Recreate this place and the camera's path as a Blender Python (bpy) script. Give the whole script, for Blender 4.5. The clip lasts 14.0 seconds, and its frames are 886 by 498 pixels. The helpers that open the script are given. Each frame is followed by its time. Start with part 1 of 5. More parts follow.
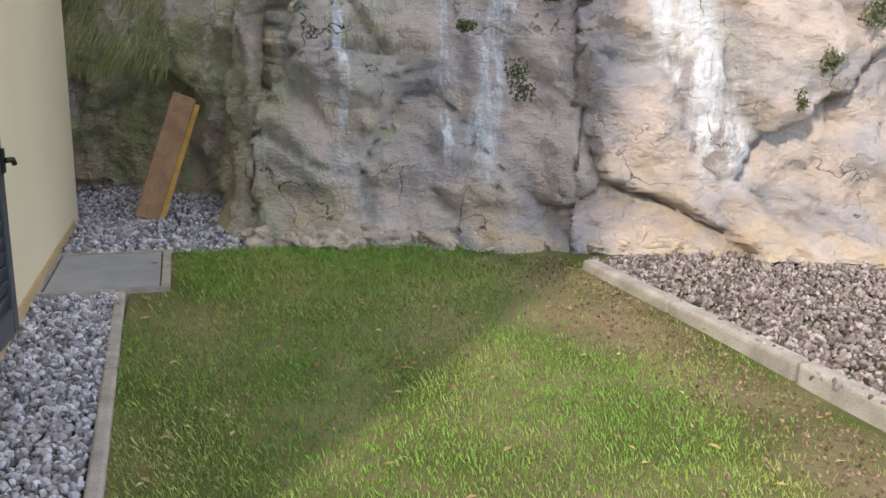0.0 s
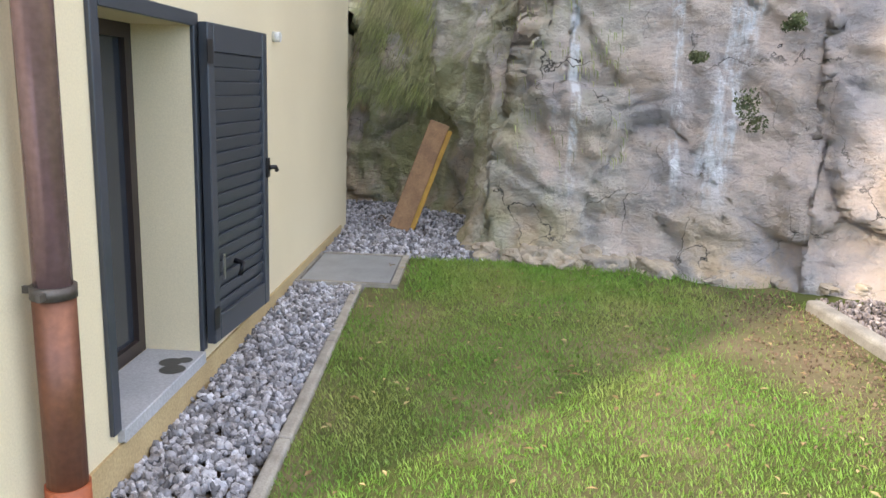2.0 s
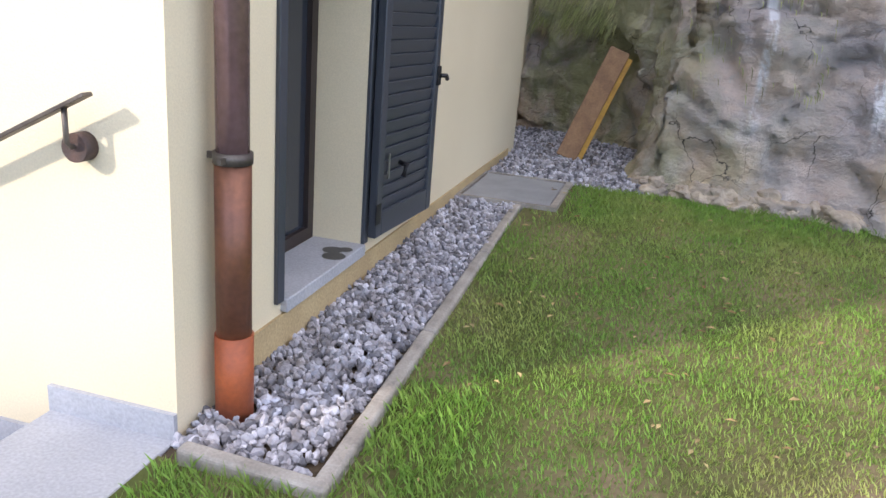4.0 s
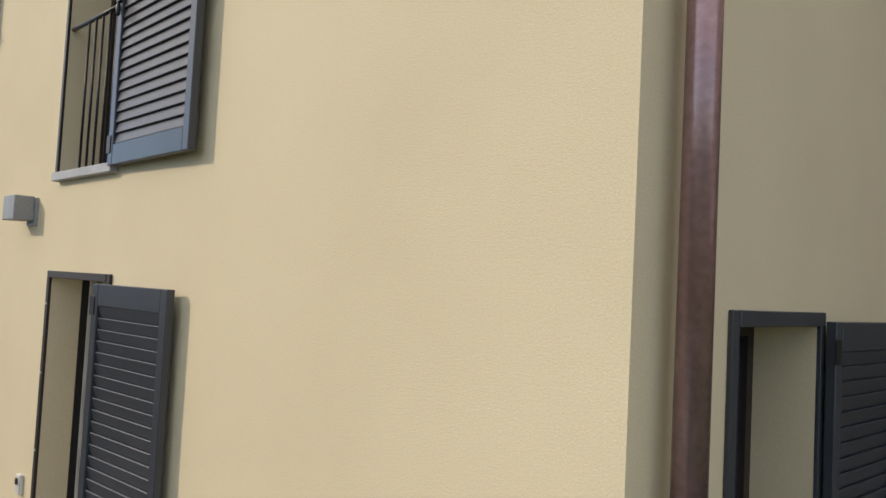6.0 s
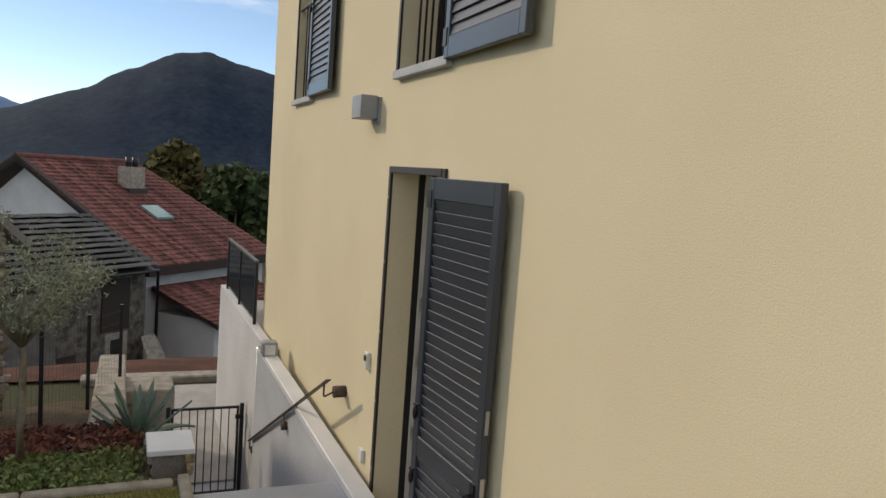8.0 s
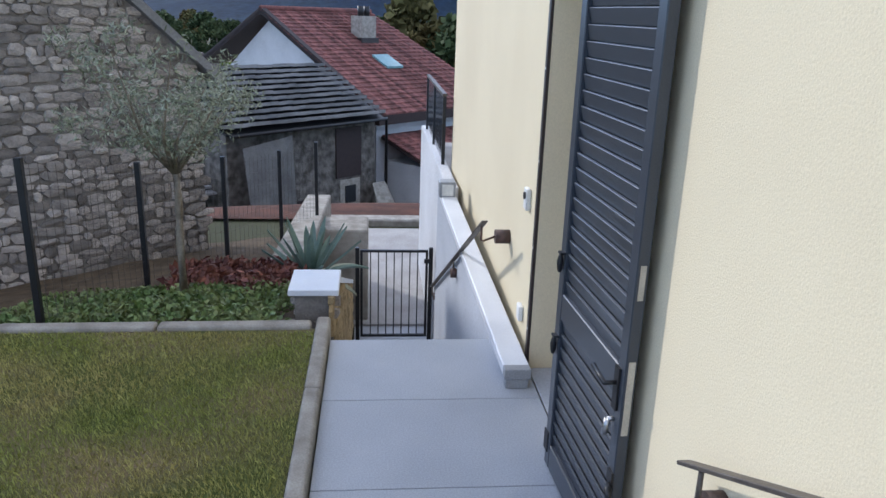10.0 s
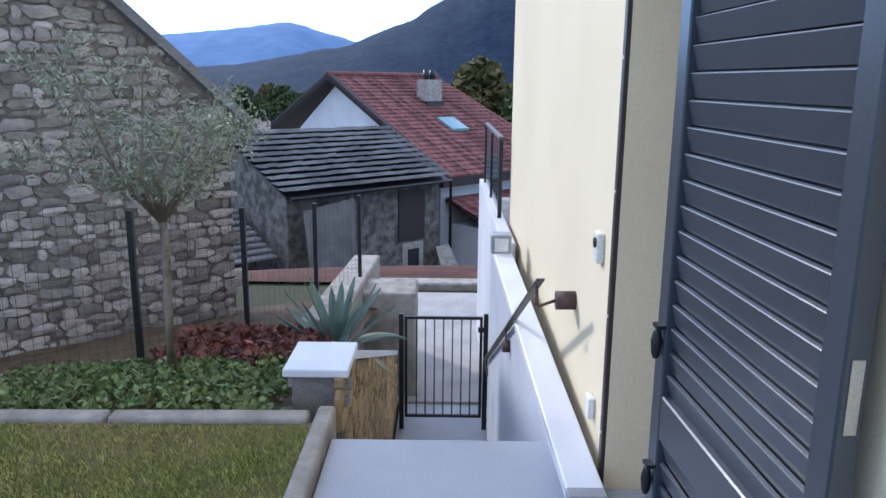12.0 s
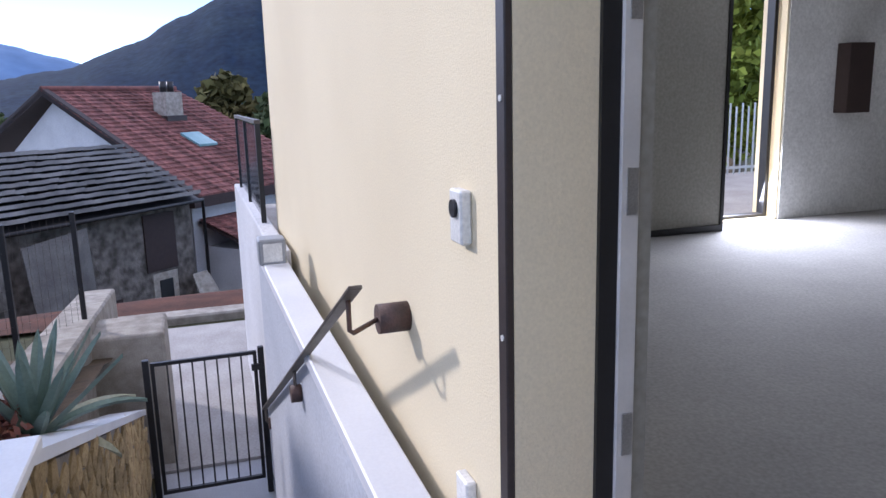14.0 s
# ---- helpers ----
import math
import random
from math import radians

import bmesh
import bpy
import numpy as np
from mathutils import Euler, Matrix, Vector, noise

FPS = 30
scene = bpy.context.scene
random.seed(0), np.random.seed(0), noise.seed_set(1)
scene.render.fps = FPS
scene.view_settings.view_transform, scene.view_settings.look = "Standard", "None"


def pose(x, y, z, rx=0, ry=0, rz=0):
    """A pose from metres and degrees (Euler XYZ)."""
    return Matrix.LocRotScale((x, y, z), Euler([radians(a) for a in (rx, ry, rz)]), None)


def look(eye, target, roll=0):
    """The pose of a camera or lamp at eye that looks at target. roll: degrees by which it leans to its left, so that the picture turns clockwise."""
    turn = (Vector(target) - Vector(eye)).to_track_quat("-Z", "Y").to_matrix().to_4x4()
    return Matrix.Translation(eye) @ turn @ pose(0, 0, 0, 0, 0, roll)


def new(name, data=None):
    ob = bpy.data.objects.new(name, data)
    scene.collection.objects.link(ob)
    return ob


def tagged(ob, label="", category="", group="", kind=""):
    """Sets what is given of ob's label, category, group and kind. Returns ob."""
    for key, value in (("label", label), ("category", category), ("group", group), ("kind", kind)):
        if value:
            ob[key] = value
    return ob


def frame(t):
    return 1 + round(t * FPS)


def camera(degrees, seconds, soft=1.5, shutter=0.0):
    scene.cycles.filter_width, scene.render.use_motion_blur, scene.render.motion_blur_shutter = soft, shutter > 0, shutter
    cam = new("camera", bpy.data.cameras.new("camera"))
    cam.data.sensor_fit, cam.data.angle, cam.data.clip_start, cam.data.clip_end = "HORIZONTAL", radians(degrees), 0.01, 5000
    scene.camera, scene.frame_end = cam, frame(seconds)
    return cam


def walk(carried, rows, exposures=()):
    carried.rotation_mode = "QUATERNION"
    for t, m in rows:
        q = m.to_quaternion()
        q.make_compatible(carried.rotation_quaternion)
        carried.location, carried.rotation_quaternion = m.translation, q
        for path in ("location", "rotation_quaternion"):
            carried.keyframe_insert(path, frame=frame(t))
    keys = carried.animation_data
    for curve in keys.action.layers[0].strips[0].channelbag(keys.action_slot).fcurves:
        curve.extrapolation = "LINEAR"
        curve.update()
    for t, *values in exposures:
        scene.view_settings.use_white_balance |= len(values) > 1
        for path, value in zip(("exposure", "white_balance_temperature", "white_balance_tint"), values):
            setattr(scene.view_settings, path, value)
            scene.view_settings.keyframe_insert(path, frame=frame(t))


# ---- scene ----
from mathutils.bvhtree import BVHTree

cam = camera(61.1, 14.0)
PATH = [
    (0, (0.82, -1.305, 2.16), (1.466, 0.525, 1.679), 2.3),
    (0.5, (0.93, -1.433, 2.23), (1.103, 0.511, 1.795), 1.0),
    (1, (0.985, -1.577, 2.249), (0.901, 0.387, 1.88), 0.2),
    (1.5, (1.097, -1.694, 2.246), (0.973, 0.27, 1.89), 1.0),
    (2, (1.213, -1.727, 2.156), (1.137, 0.225, 1.731), 2.2),
    (2.2, (1.286, -1.731, 2.105), (1.215, 0.204, 1.603), 2.0),
    (4.3, (1.277, -1.781, 2.042), (0.66, 0.021, 1.435), 3.5),
    (4.5, (1.28, -1.789, 2.087), (0.57, 0.01, 1.578), 2.8),
    (5, (1.268, -1.791, 2.243), (0.373, -0.023, 1.97), 2.2),
    (5.5, (1.245, -1.837, 2.345), (0.097, -0.201, 2.276), 2.1),
    (6, (1.014, -1.773, 2.445), (-0.375, -0.337, 2.543), 2.9),
    (6.3, (1.006, -1.828, 2.455), (-0.54, -0.572, 2.637), 3.9),
    (6.5, (0.996, -1.852, 2.468), (-0.636, -0.714, 2.67), 3.8),
    (7, (1.002, -1.871, 2.498), (-0.766, -0.955, 2.686), 3.7),
    (7.5, (0.91, -1.831, 2.476), (-0.914, -1.012, 2.532), 3.7),
    (8, (0.683, -1.696, 2.372), (-1.148, -0.914, 2.179), 4.1),
    (8.5, (0.535, -1.487, 2.235), (-1.275, -0.761, 1.793), 5.1),
    (8.7, (0.481, -1.397, 2.191), (-1.317, -0.701, 1.662), 5.6),
    (10.8, (-0.777, -0.806, 1.949), (-2.708, -0.814, 1.426), -0.2),
    (11, (-0.892, -0.8, 1.929), (-2.828, -0.797, 1.427), -0.4),
    (11.5, (-1.138, -0.729, 1.806), (-3.086, -0.725, 1.355), 0.3),
    (12, (-1.407, -0.674, 1.655), (-3.359, -0.677, 1.22), 0.6),
    (12.5, (-1.666, -0.667, 1.554), (-3.621, -0.678, 1.132), 0.7),
    (13, (-1.961, -0.67, 1.421), (-3.917, -0.619, 1.006), 0.3),
    (13.5, (-2.358, -0.665, 1.311), (-4.301, -0.418, 0.904), -0.5),
    (14, (-2.859, -0.608, 1.256), (-4.722, 0.001, 0.858), -1.5),
]
EXPOSURES = [
    (0, 1.5, 6950, 13), (1.0, 1.8, 6950, 13), (2.2, 2.0, 6900, 13), (4.5, 1.45, 6600, 19), (5.0, 1.0, 6800, 12), (5.5, 0.75, 7200, 12), (6.5, 0.2, 8000, 11),
    (7.5, 0.05, 8200, 11), (8.7, 0.55, 7100, 9), (10.8, 1.0, 5500, 14), (12.5, 1.15, 5550, 15), (13.2, 1.1, 5700, 18), (14, 1.0, 5800, 22),
]
walk(cam, [(t, look(eye, target, roll)) for t, eye, target, roll in PATH], EXPOSURES)

# ---- world, sun ----
SUN_AZ = (0.73, 0.68)
SUN_EL = radians(26)
w = bpy.data.worlds.new("sky")
scene.world = w
w.use_nodes = True
nt = w.node_tree
nt.nodes.clear()
out = nt.nodes.new("ShaderNodeOutputWorld")
bg = nt.nodes.new("ShaderNodeBackground")
bg.inputs["Strength"].default_value = 0.15
sky = nt.nodes.new("ShaderNodeTexSky")
sky.sky_type = "NISHITA"
sky.sun_disc = False
sky.altitude = 1500
sky.air_density = 0.8
sky.dust_density = 0.05
sky.ozone_density = 3.0
sky.sun_elevation = SUN_EL
sky.sun_rotation = math.atan2(-SUN_AZ[0], -SUN_AZ[1])
tc = nt.nodes.new("ShaderNodeTexCoord")
mp = nt.nodes.new("ShaderNodeMapping")
mp.inputs["Scale"].default_value = (1.6, 1.1, 5.5)
cn = nt.nodes.new("ShaderNodeTexNoise")
cn.inputs["Scale"].default_value = 8.0
cn.inputs["Detail"].default_value = 8
cn.inputs["Roughness"].default_value = 0.6
cr = nt.nodes.new("ShaderNodeMapRange")
cr.inputs["From Min"].default_value = 0.43
cr.inputs["From Max"].default_value = 0.60
cr.inputs["To Max"].default_value = 0.85
sep = nt.nodes.new("ShaderNodeSeparateXYZ")
alt = nt.nodes.new("ShaderNodeMapRange")
alt.inputs["From Min"].default_value = 0.18
alt.inputs["From Max"].default_value = 0.25
mul = nt.nodes.new("ShaderNodeMath")
mul.operation = "MULTIPLY"
mx = nt.nodes.new("ShaderNodeMix")
mx.data_type = "RGBA"
mx.inputs[7].default_value = (9.5, 9.6, 9.9, 1)
L = nt.links.new
L(tc.outputs["Generated"], mp.inputs["Vector"])
L(mp.outputs["Vector"], cn.inputs["Vector"])
L(cn.outputs["Fac"], cr.inputs["Value"])
L(tc.outputs["Generated"], sep.inputs["Vector"])
L(sep.outputs["Z"], alt.inputs["Value"])
L(cr.outputs["Result"], mul.inputs[0])
L(alt.outputs["Result"], mul.inputs[1])
L(mul.outputs["Value"], mx.inputs[0])
L(sky.outputs["Color"], mx.inputs[6])
L(mx.outputs[2], bg.inputs["Color"])
L(bg.outputs["Background"], out.inputs["Surface"])

sun_data = bpy.data.lights.new("sun", "SUN")
sun_data.energy = 1.45
sun_data.angle = radians(3.0)
sun_data.color = (1.0, 0.93, 0.82)
sun = new("sun", sun_data)
d = Vector((SUN_AZ[0] * math.cos(SUN_EL), SUN_AZ[1] * math.cos(SUN_EL), -math.sin(SUN_EL)))
sun.matrix_world = look((-20, -20, 20), Vector((-20, -20, 20)) + d)


# ---- materials ----
def mat(name, a, b=None, rough=0.7, scale=6.0, fine=80.0, bump=0.2, bump_scale=None, metal=0.0, per_object=0.0, dist=0.01, island=False, contrast=(0.35, 0.65), grain=(0.82, 1.15)):
    """Two colours mixed by a broad noise, grained by a fine one, with fine relief."""
    m = bpy.data.materials.new(name)
    m.use_nodes = True
    n, link = m.node_tree.nodes, m.node_tree.links.new
    bs = n["Principled BSDF"]
    b = b or tuple(c * 0.8 for c in a)
    co = n.new("ShaderNodeTexCoord")
    n1, n2 = n.new("ShaderNodeTexNoise"), n.new("ShaderNodeTexNoise")
    n1.inputs["Scale"].default_value, n1.inputs["Detail"].default_value = scale, 5
    n2.inputs["Scale"].default_value, n2.inputs["Detail"].default_value = fine, 4
    link(co.outputs["Object"], n1.inputs["Vector"])
    link(co.outputs["Object"], n2.inputs["Vector"])
    r = n.new("ShaderNodeMapRange")
    r.inputs["From Min"].default_value, r.inputs["From Max"].default_value = contrast
    link(n1.outputs["Fac"], r.inputs["Value"])
    mixc = n.new("ShaderNodeMix")
    mixc.data_type = "RGBA"
    mixc.inputs[6].default_value, mixc.inputs[7].default_value = (*a, 1), (*b, 1)
    link(r.outputs["Result"], mixc.inputs[0])
    g = n.new("ShaderNodeMapRange")
    g.inputs["From Min"].default_value, g.inputs["From Max"].default_value = 0.25, 0.75
    g.inputs["To Min"].default_value, g.inputs["To Max"].default_value = grain
    link(n2.outputs["Fac"], g.inputs["Value"])
    v = n.new("ShaderNodeMix")
    v.data_type, v.blend_type = "RGBA", "MULTIPLY"
    v.inputs[0].default_value = 1
    link(mixc.outputs[2], v.inputs[6])
    last = g.outputs["Result"]
    if per_object or island:
        src = n.new("ShaderNodeNewGeometry").outputs["Random Per Island"] if island else n.new("ShaderNodeObjectInfo").outputs["Random"]
        pr = n.new("ShaderNodeMapRange")
        pr.inputs["To Min"].default_value, pr.inputs["To Max"].default_value = 1 - (per_object or 0.4), 1 + (per_object or 0.4)
        link(src, pr.inputs["Value"])
        mm = n.new("ShaderNodeMath")
        mm.operation = "MULTIPLY"
        link(last, mm.inputs[0])
        link(pr.outputs["Result"], mm.inputs[1])
        last = mm.outputs["Value"]
    cc = n.new("ShaderNodeCombineXYZ")
    for i in range(3):
        link(last, cc.inputs[i])
    link(cc.outputs["Vector"], v.inputs[7])
    link(v.outputs[2], bs.inputs["Base Color"])
    bs.inputs["Roughness"].default_value = rough
    bs.inputs["Metallic"].default_value = metal
    if rough >= 0.75:
        bs.inputs["Specular IOR Level"].default_value = 0.12
    if bump:
        n3 = n.new("ShaderNodeTexNoise")
        n3.inputs["Scale"].default_value, n3.inputs["Detail"].default_value = bump_scale or fine, 6
        link(co.outputs["Object"], n3.inputs["Vector"])
        bp = n.new("ShaderNodeBump")
        bp.inputs["Strength"].default_value, bp.inputs["Distance"].default_value = bump, dist
        link(n3.outputs["Fac"], bp.inputs["Height"])
        link(bp.outputs["Normal"], bs.inputs["Normal"])
    return m


PLASTER = mat("cream_plaster", (0.74, 0.65, 0.46), (0.69, 0.60, 0.42), 0.92, 0.7, 130, 0.4, 150, dist=0.004, grain=(0.93, 1.06))
TANBASE = mat("tan_plinth", (0.52, 0.40, 0.22), (0.44, 0.33, 0.18), 0.9, 3, 80, 0.3)
REVEAL = mat("reveal_plaster", (0.72, 0.64, 0.44), (0.68, 0.60, 0.41), 0.9, 2, 60, 0.2)
CHAR = mat("charcoal_paint", (0.043, 0.05, 0.063), (0.052, 0.059, 0.072), 0.30, 3, 200, 0.05)
BROWNFRAME = mat("dark_brown_frame", (0.035, 0.024, 0.022), None, 0.5, 5, 100, 0.05)
PALEFRAME = mat("pale_door_frame", (0.6, 0.58, 0.55), None, 0.5, 5, 100, 0.02, grain=(0.97, 1.03))
COPPER = mat("copper_pipe", (0.44, 0.29, 0.29), (0.33, 0.20, 0.20), 0.27, 2, 40, 0.05, metal=0.6)
TERRA = mat("rust_red_pipe", (0.42, 0.10, 0.03), (0.29, 0.075, 0.03), 0.55, 8, 60, 0.15)
RUST = mat("rusty_iron", (0.11, 0.06, 0.045), (0.06, 0.04, 0.035), 0.7, 20, 120, 0.3)
IRON = mat("dull_iron", (0.14, 0.12, 0.10), (0.09, 0.075, 0.065), 0.5, 10, 100, 0.1, metal=0.5)
BLACK = mat("black_metal", (0.012, 0.012, 0.014), None, 0.45, 10, 100, 0.05)
STONEGREY = mat("grey_granite_slab", (0.42, 0.43, 0.45), (0.36, 0.37, 0.39), 0.6, 3, 90, 0.08)
TILE = mat("grey_porcelain_tile", (0.40, 0.415, 0.44), (0.35, 0.365, 0.39), 0.55, 1.8, 120, 0.06, per_object=0.04)
FLOORTILE = mat("room_tile", (0.30, 0.295, 0.28), (0.26, 0.255, 0.245), 0.85, 1.5, 60, 0.04, per_object=0.04)
KERB = mat("concrete_kerb", (0.40, 0.37, 0.32), (0.26, 0.235, 0.20), 0.85, 6, 90, 0.3)
WHITEMETAL = mat("white_coping", (0.72, 0.73, 0.75), (0.62, 0.63, 0.66), 0.4, 2, 80, 0.02, grain=(0.96, 1.04))
GREYWALL = mat("grey_render", (0.50, 0.52, 0.56), (0.44, 0.46, 0.5), 0.85, 1.5, 70, 0.2)
WHITEWALL = mat("white_render", (0.62, 0.62, 0.63), (0.54, 0.54, 0.55), 0.9, 0.8, 30, 0.15)
GREYPLASTIC = mat("grey_plastic", (0.32, 0.33, 0.34), None, 0.45, 5, 100, 0.05)
WHITEPLASTIC = mat("white_plastic", (0.75, 0.74, 0.7), None, 0.4, 5, 100, 0.02)
STEEL = mat("brushed_steel", (0.55, 0.55, 0.55), None, 0.35, 5, 200, 0.05, metal=0.9)
SOIL = mat("soil", (0.13, 0.095, 0.06), (0.08, 0.06, 0.04), 0.95, 5, 50, 0.6)
TURF = mat("turf_soil", (0.085, 0.10, 0.03), (0.22, 0.165, 0.10), 0.95, 1.6, 60, 0.6, contrast=(0.4, 0.7))
GRASS = mat("grass_blades", (0.15, 0.29, 0.035), (0.30, 0.33, 0.085), 0.65, 1.1, 9, 0, island=True, per_object=0.25, contrast=(0.42, 0.72))
GRASS2 = mat("dry_grass_blades", (0.27, 0.30, 0.065), (0.40, 0.35, 0.12), 0.65, 1.3, 9, 0, island=True)
PEBBLE = mat("grey_pebbles", (0.42, 0.42, 0.45), (0.25, 0.235, 0.235), 0.75, 14, 90, 0.2, island=True, per_object=0.6)
CHIPS = mat("mixed_chips", (0.31, 0.27, 0.25), (0.15, 0.12, 0.11), 0.85, 14, 90, 0.2, island=True, per_object=0.55)
WOOD = mat("weathered_board", (0.32, 0.18, 0.085), (0.22, 0.12, 0.06), 0.7, 9, 60, 0.25)
WOODYEL = mat("yellow_board_edge", (0.55, 0.31, 0.05), (0.42, 0.22, 0.04), 0.7, 9, 60, 0.2)
EAVEWOOD = mat("eave_wood", (0.36, 0.17, 0.06), (0.26, 0.12, 0.045), 0.6, 6, 50, 0.15)
STONE = mat("field_stone", (0.40, 0.35, 0.30), (0.22, 0.20, 0.185), 0.9, 7, 60, 0.6, 40, per_object=0.5)
STONEI = mat("field_stone_rest", (0.42, 0.375, 0.33), (0.27, 0.245, 0.225), 0.9, 7, 60, 0.6, 40, island=True, per_object=0.5)
MORTAR = mat("mortar", (0.27, 0.245, 0.215), (0.18, 0.16, 0.14), 0.95, 6, 60, 0.8)
OCHRE = mat("ochre_stone_cladding", (0.46, 0.35, 0.19), (0.33, 0.24, 0.13), 0.9, 9, 70, 0.6, per_object=0.25)
SLATE = mat("slate_roof_stone", (0.27, 0.265, 0.26), (0.15, 0.15, 0.15), 0.75, 0.8, 40, 0.3, island=True, per_object=0.3)
REDTILE = mat("red_roof_tile", (0.22, 0.093, 0.08), (0.12, 0.055, 0.05), 0.8, 3, 40, 0.2, island=True, per_object=0.45)
BARNWALL = mat("barn_rubble", (0.21, 0.19, 0.17), (0.075, 0.07, 0.06), 0.95, 3.5, 14, 0.9, 9, dist=0.05)
DARKWOOD = mat("dark_wood", (0.035, 0.02, 0.018), None, 0.7, 8, 60, 0.2)
BARK = mat("olive_bark", (0.30, 0.26, 0.20), (0.2, 0.17, 0.13), 0.9, 14, 70, 0.6)
OLIVE = mat("olive_leaves", (0.19, 0.22, 0.135), (0.31, 0.33, 0.25), 0.55, 6, 60, 0, island=True)
IVY = mat("ground_cover_leaves", (0.10, 0.17, 0.045), (0.19, 0.22, 0.08), 0.6, 5, 60, 0, island=True)
REDLEAF = mat("dry_red_leaves", (0.20, 0.07, 0.04), (0.11, 0.04, 0.04), 0.7, 5, 60, 0, island=True)
AGAVE = mat("agave_blue_green", (0.11, 0.17, 0.14), (0.16, 0.23, 0.19), 0.5, 6, 50, 0.1)
AGAVEDGE = mat("agave_pale_leaf", (0.42, 0.42, 0.30), (0.30, 0.33, 0.25), 0.55, 6, 50, 0.1)
FOLIAGE = mat("tree_foliage", (0.045, 0.068, 0.03), (0.075, 0.09, 0.036), 0.8, 0.3, 3, 0, island=True)
AUTUMN = mat("autumn_foliage", (0.14, 0.105, 0.04), (0.085, 0.085, 0.032), 0.8, 0.3, 3, 0, island=True)
LIME = mat("lime_foliage", (0.20, 0.24, 0.04), (0.13, 0.18, 0.03), 0.8, 0.5, 3, 0, island=True)
FIELD = mat("valley_ground", (0.05, 0.06, 0.03), (0.085, 0.07, 0.042), 0.95, 0.05, 0.6, 0)
# Blue distance haze is mixed into the wooded hill's base colour.
HILLM = mat("wooded_hill_haze_tint", (0.008, 0.019, 0.040), (0.014, 0.028, 0.046), 0.95, 0.02, 0.12, 0, grain=(0.6, 1.4))
# The mountains' blue is atmospheric haze put into the base colour.
MOUNT = mat("far_mountain_haze_blue", (0.10, 0.17, 0.30), (0.13, 0.21, 0.35), 1.0, 0.002, 0.01, 0)
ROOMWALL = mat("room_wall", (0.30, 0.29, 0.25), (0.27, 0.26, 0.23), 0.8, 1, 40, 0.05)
CEILM = mat("room_ceiling", (0.7, 0.7, 0.68), None, 0.9, 1, 40, 0.05)
PATH_M = mat("concrete_path", (0.42, 0.40, 0.38), (0.34, 0.32, 0.30), 0.9, 2, 40, 0.2)
BROWNYARD = mat("brown_yard", (0.12, 0.055, 0.038), (0.075, 0.04, 0.03), 0.95, 2, 30, 0.4)

GLASS = bpy.data.materials.new("window_glass")
GLASS.use_nodes = True
gb = GLASS.node_tree.nodes["Principled BSDF"]
gb.inputs["Base Color"].default_value = (0.75, 0.8, 0.82, 1)
gb.inputs["Roughness"].default_value = 0.03
gb.inputs["Transmission Weight"].default_value = 1.0
gb.inputs["IOR"].default_value = 1.1
DARKGLASS = bpy.data.materials.new("smoked_glass")
DARKGLASS.use_nodes = True
gb = DARKGLASS.node_tree.nodes["Principled BSDF"]
gb.inputs["Base Color"].default_value = (0.03, 0.035, 0.045, 1)
gb.inputs["Roughness"].default_value = 0.1


# ---- builders ----
def box(bm, x0, y0, z0, x1, y1, z1, m=None):
    v = [Vector((x, y, z)) for x in (x0, x1) for y in (y0, y1) for z in (z0, z1)]
    if m is not None:
        v = [m @ p for p in v]
    v = [bm.verts.new(p) for p in v]
    for q in ((0, 1, 3, 2), (4, 6, 7, 5), (0, 4, 5, 1), (2, 3, 7, 6), (0, 2, 6, 4), (1, 5, 7, 3)):
        bm.faces.new([v[i] for i in q])
    return bm


def boxes(*items):
    bm = bmesh.new()
    for it in items:
        box(bm, *it)
    return bm


def bevel(bm, w=0.005, seg=1):
    bmesh.ops.bevel(bm, geom=bm.edges[:], offset=w, segments=seg, affect="EDGES", profile=0.5)
    return bm


def tube(bm, pts, r, seg=10, cap=True):
    """A round bar through the points; r is one radius or one per point."""
    pts = [Vector(p) for p in pts]
    rs = r if isinstance(r, (list, tuple)) else [r] * len(pts)
    rings = []
    for i, p in enumerate(pts):
        t = (pts[min(i + 1, len(pts) - 1)] - pts[max(i - 1, 0)]).normalized()
        q = t.to_track_quat("Z", "Y")
        rings.append([bm.verts.new(p + q @ Vector((rs[i] * math.cos(a), rs[i] * math.sin(a), 0))) for a in [2 * math.pi * k / seg for k in range(seg)]])
    for a, b in zip(rings, rings[1:]):
        for k in range(seg):
            f = bm.faces.new((a[k], a[(k + 1) % seg], b[(k + 1) % seg], b[k]))
            f.smooth = True
    if cap:
        bm.faces.new(rings[0][::-1])
        bm.faces.new(rings[-1])
    return bm


def finish(bm, name, material):
    bmesh.ops.recalc_face_normals(bm, faces=bm.faces[:])
    me = bpy.data.meshes.new(name)
    bm.to_mesh(me)
    bm.free()
    me.materials.append(material)
    return me


def thing(name, bm, material, label="", category="", group="", kind=""):
    return tagged(new(name, finish(bm, name, material)), label, category, group, kind)


def part(name, bm, material, parent, label=""):
    ob = new(name, finish(bm, name, material))
    ob.parent = parent
    if label:
        ob["label"] = label
    return ob


def empty(name, m, label="", category="", group=""):
    ob = new(name)
    ob.matrix_world = m
    return tagged(ob, label, category, group)


def raw(name, verts, faces, material, smooth=False):
    me = bpy.data.meshes.new(name)
    me.from_pydata([tuple(map(float, v)) for v in verts], [], [tuple(map(int, f)) for f in faces])
    me.materials.append(material)
    if smooth:
        me.polygons.foreach_set("use_smooth", [True] * len(me.polygons))
    me.update()
    return me


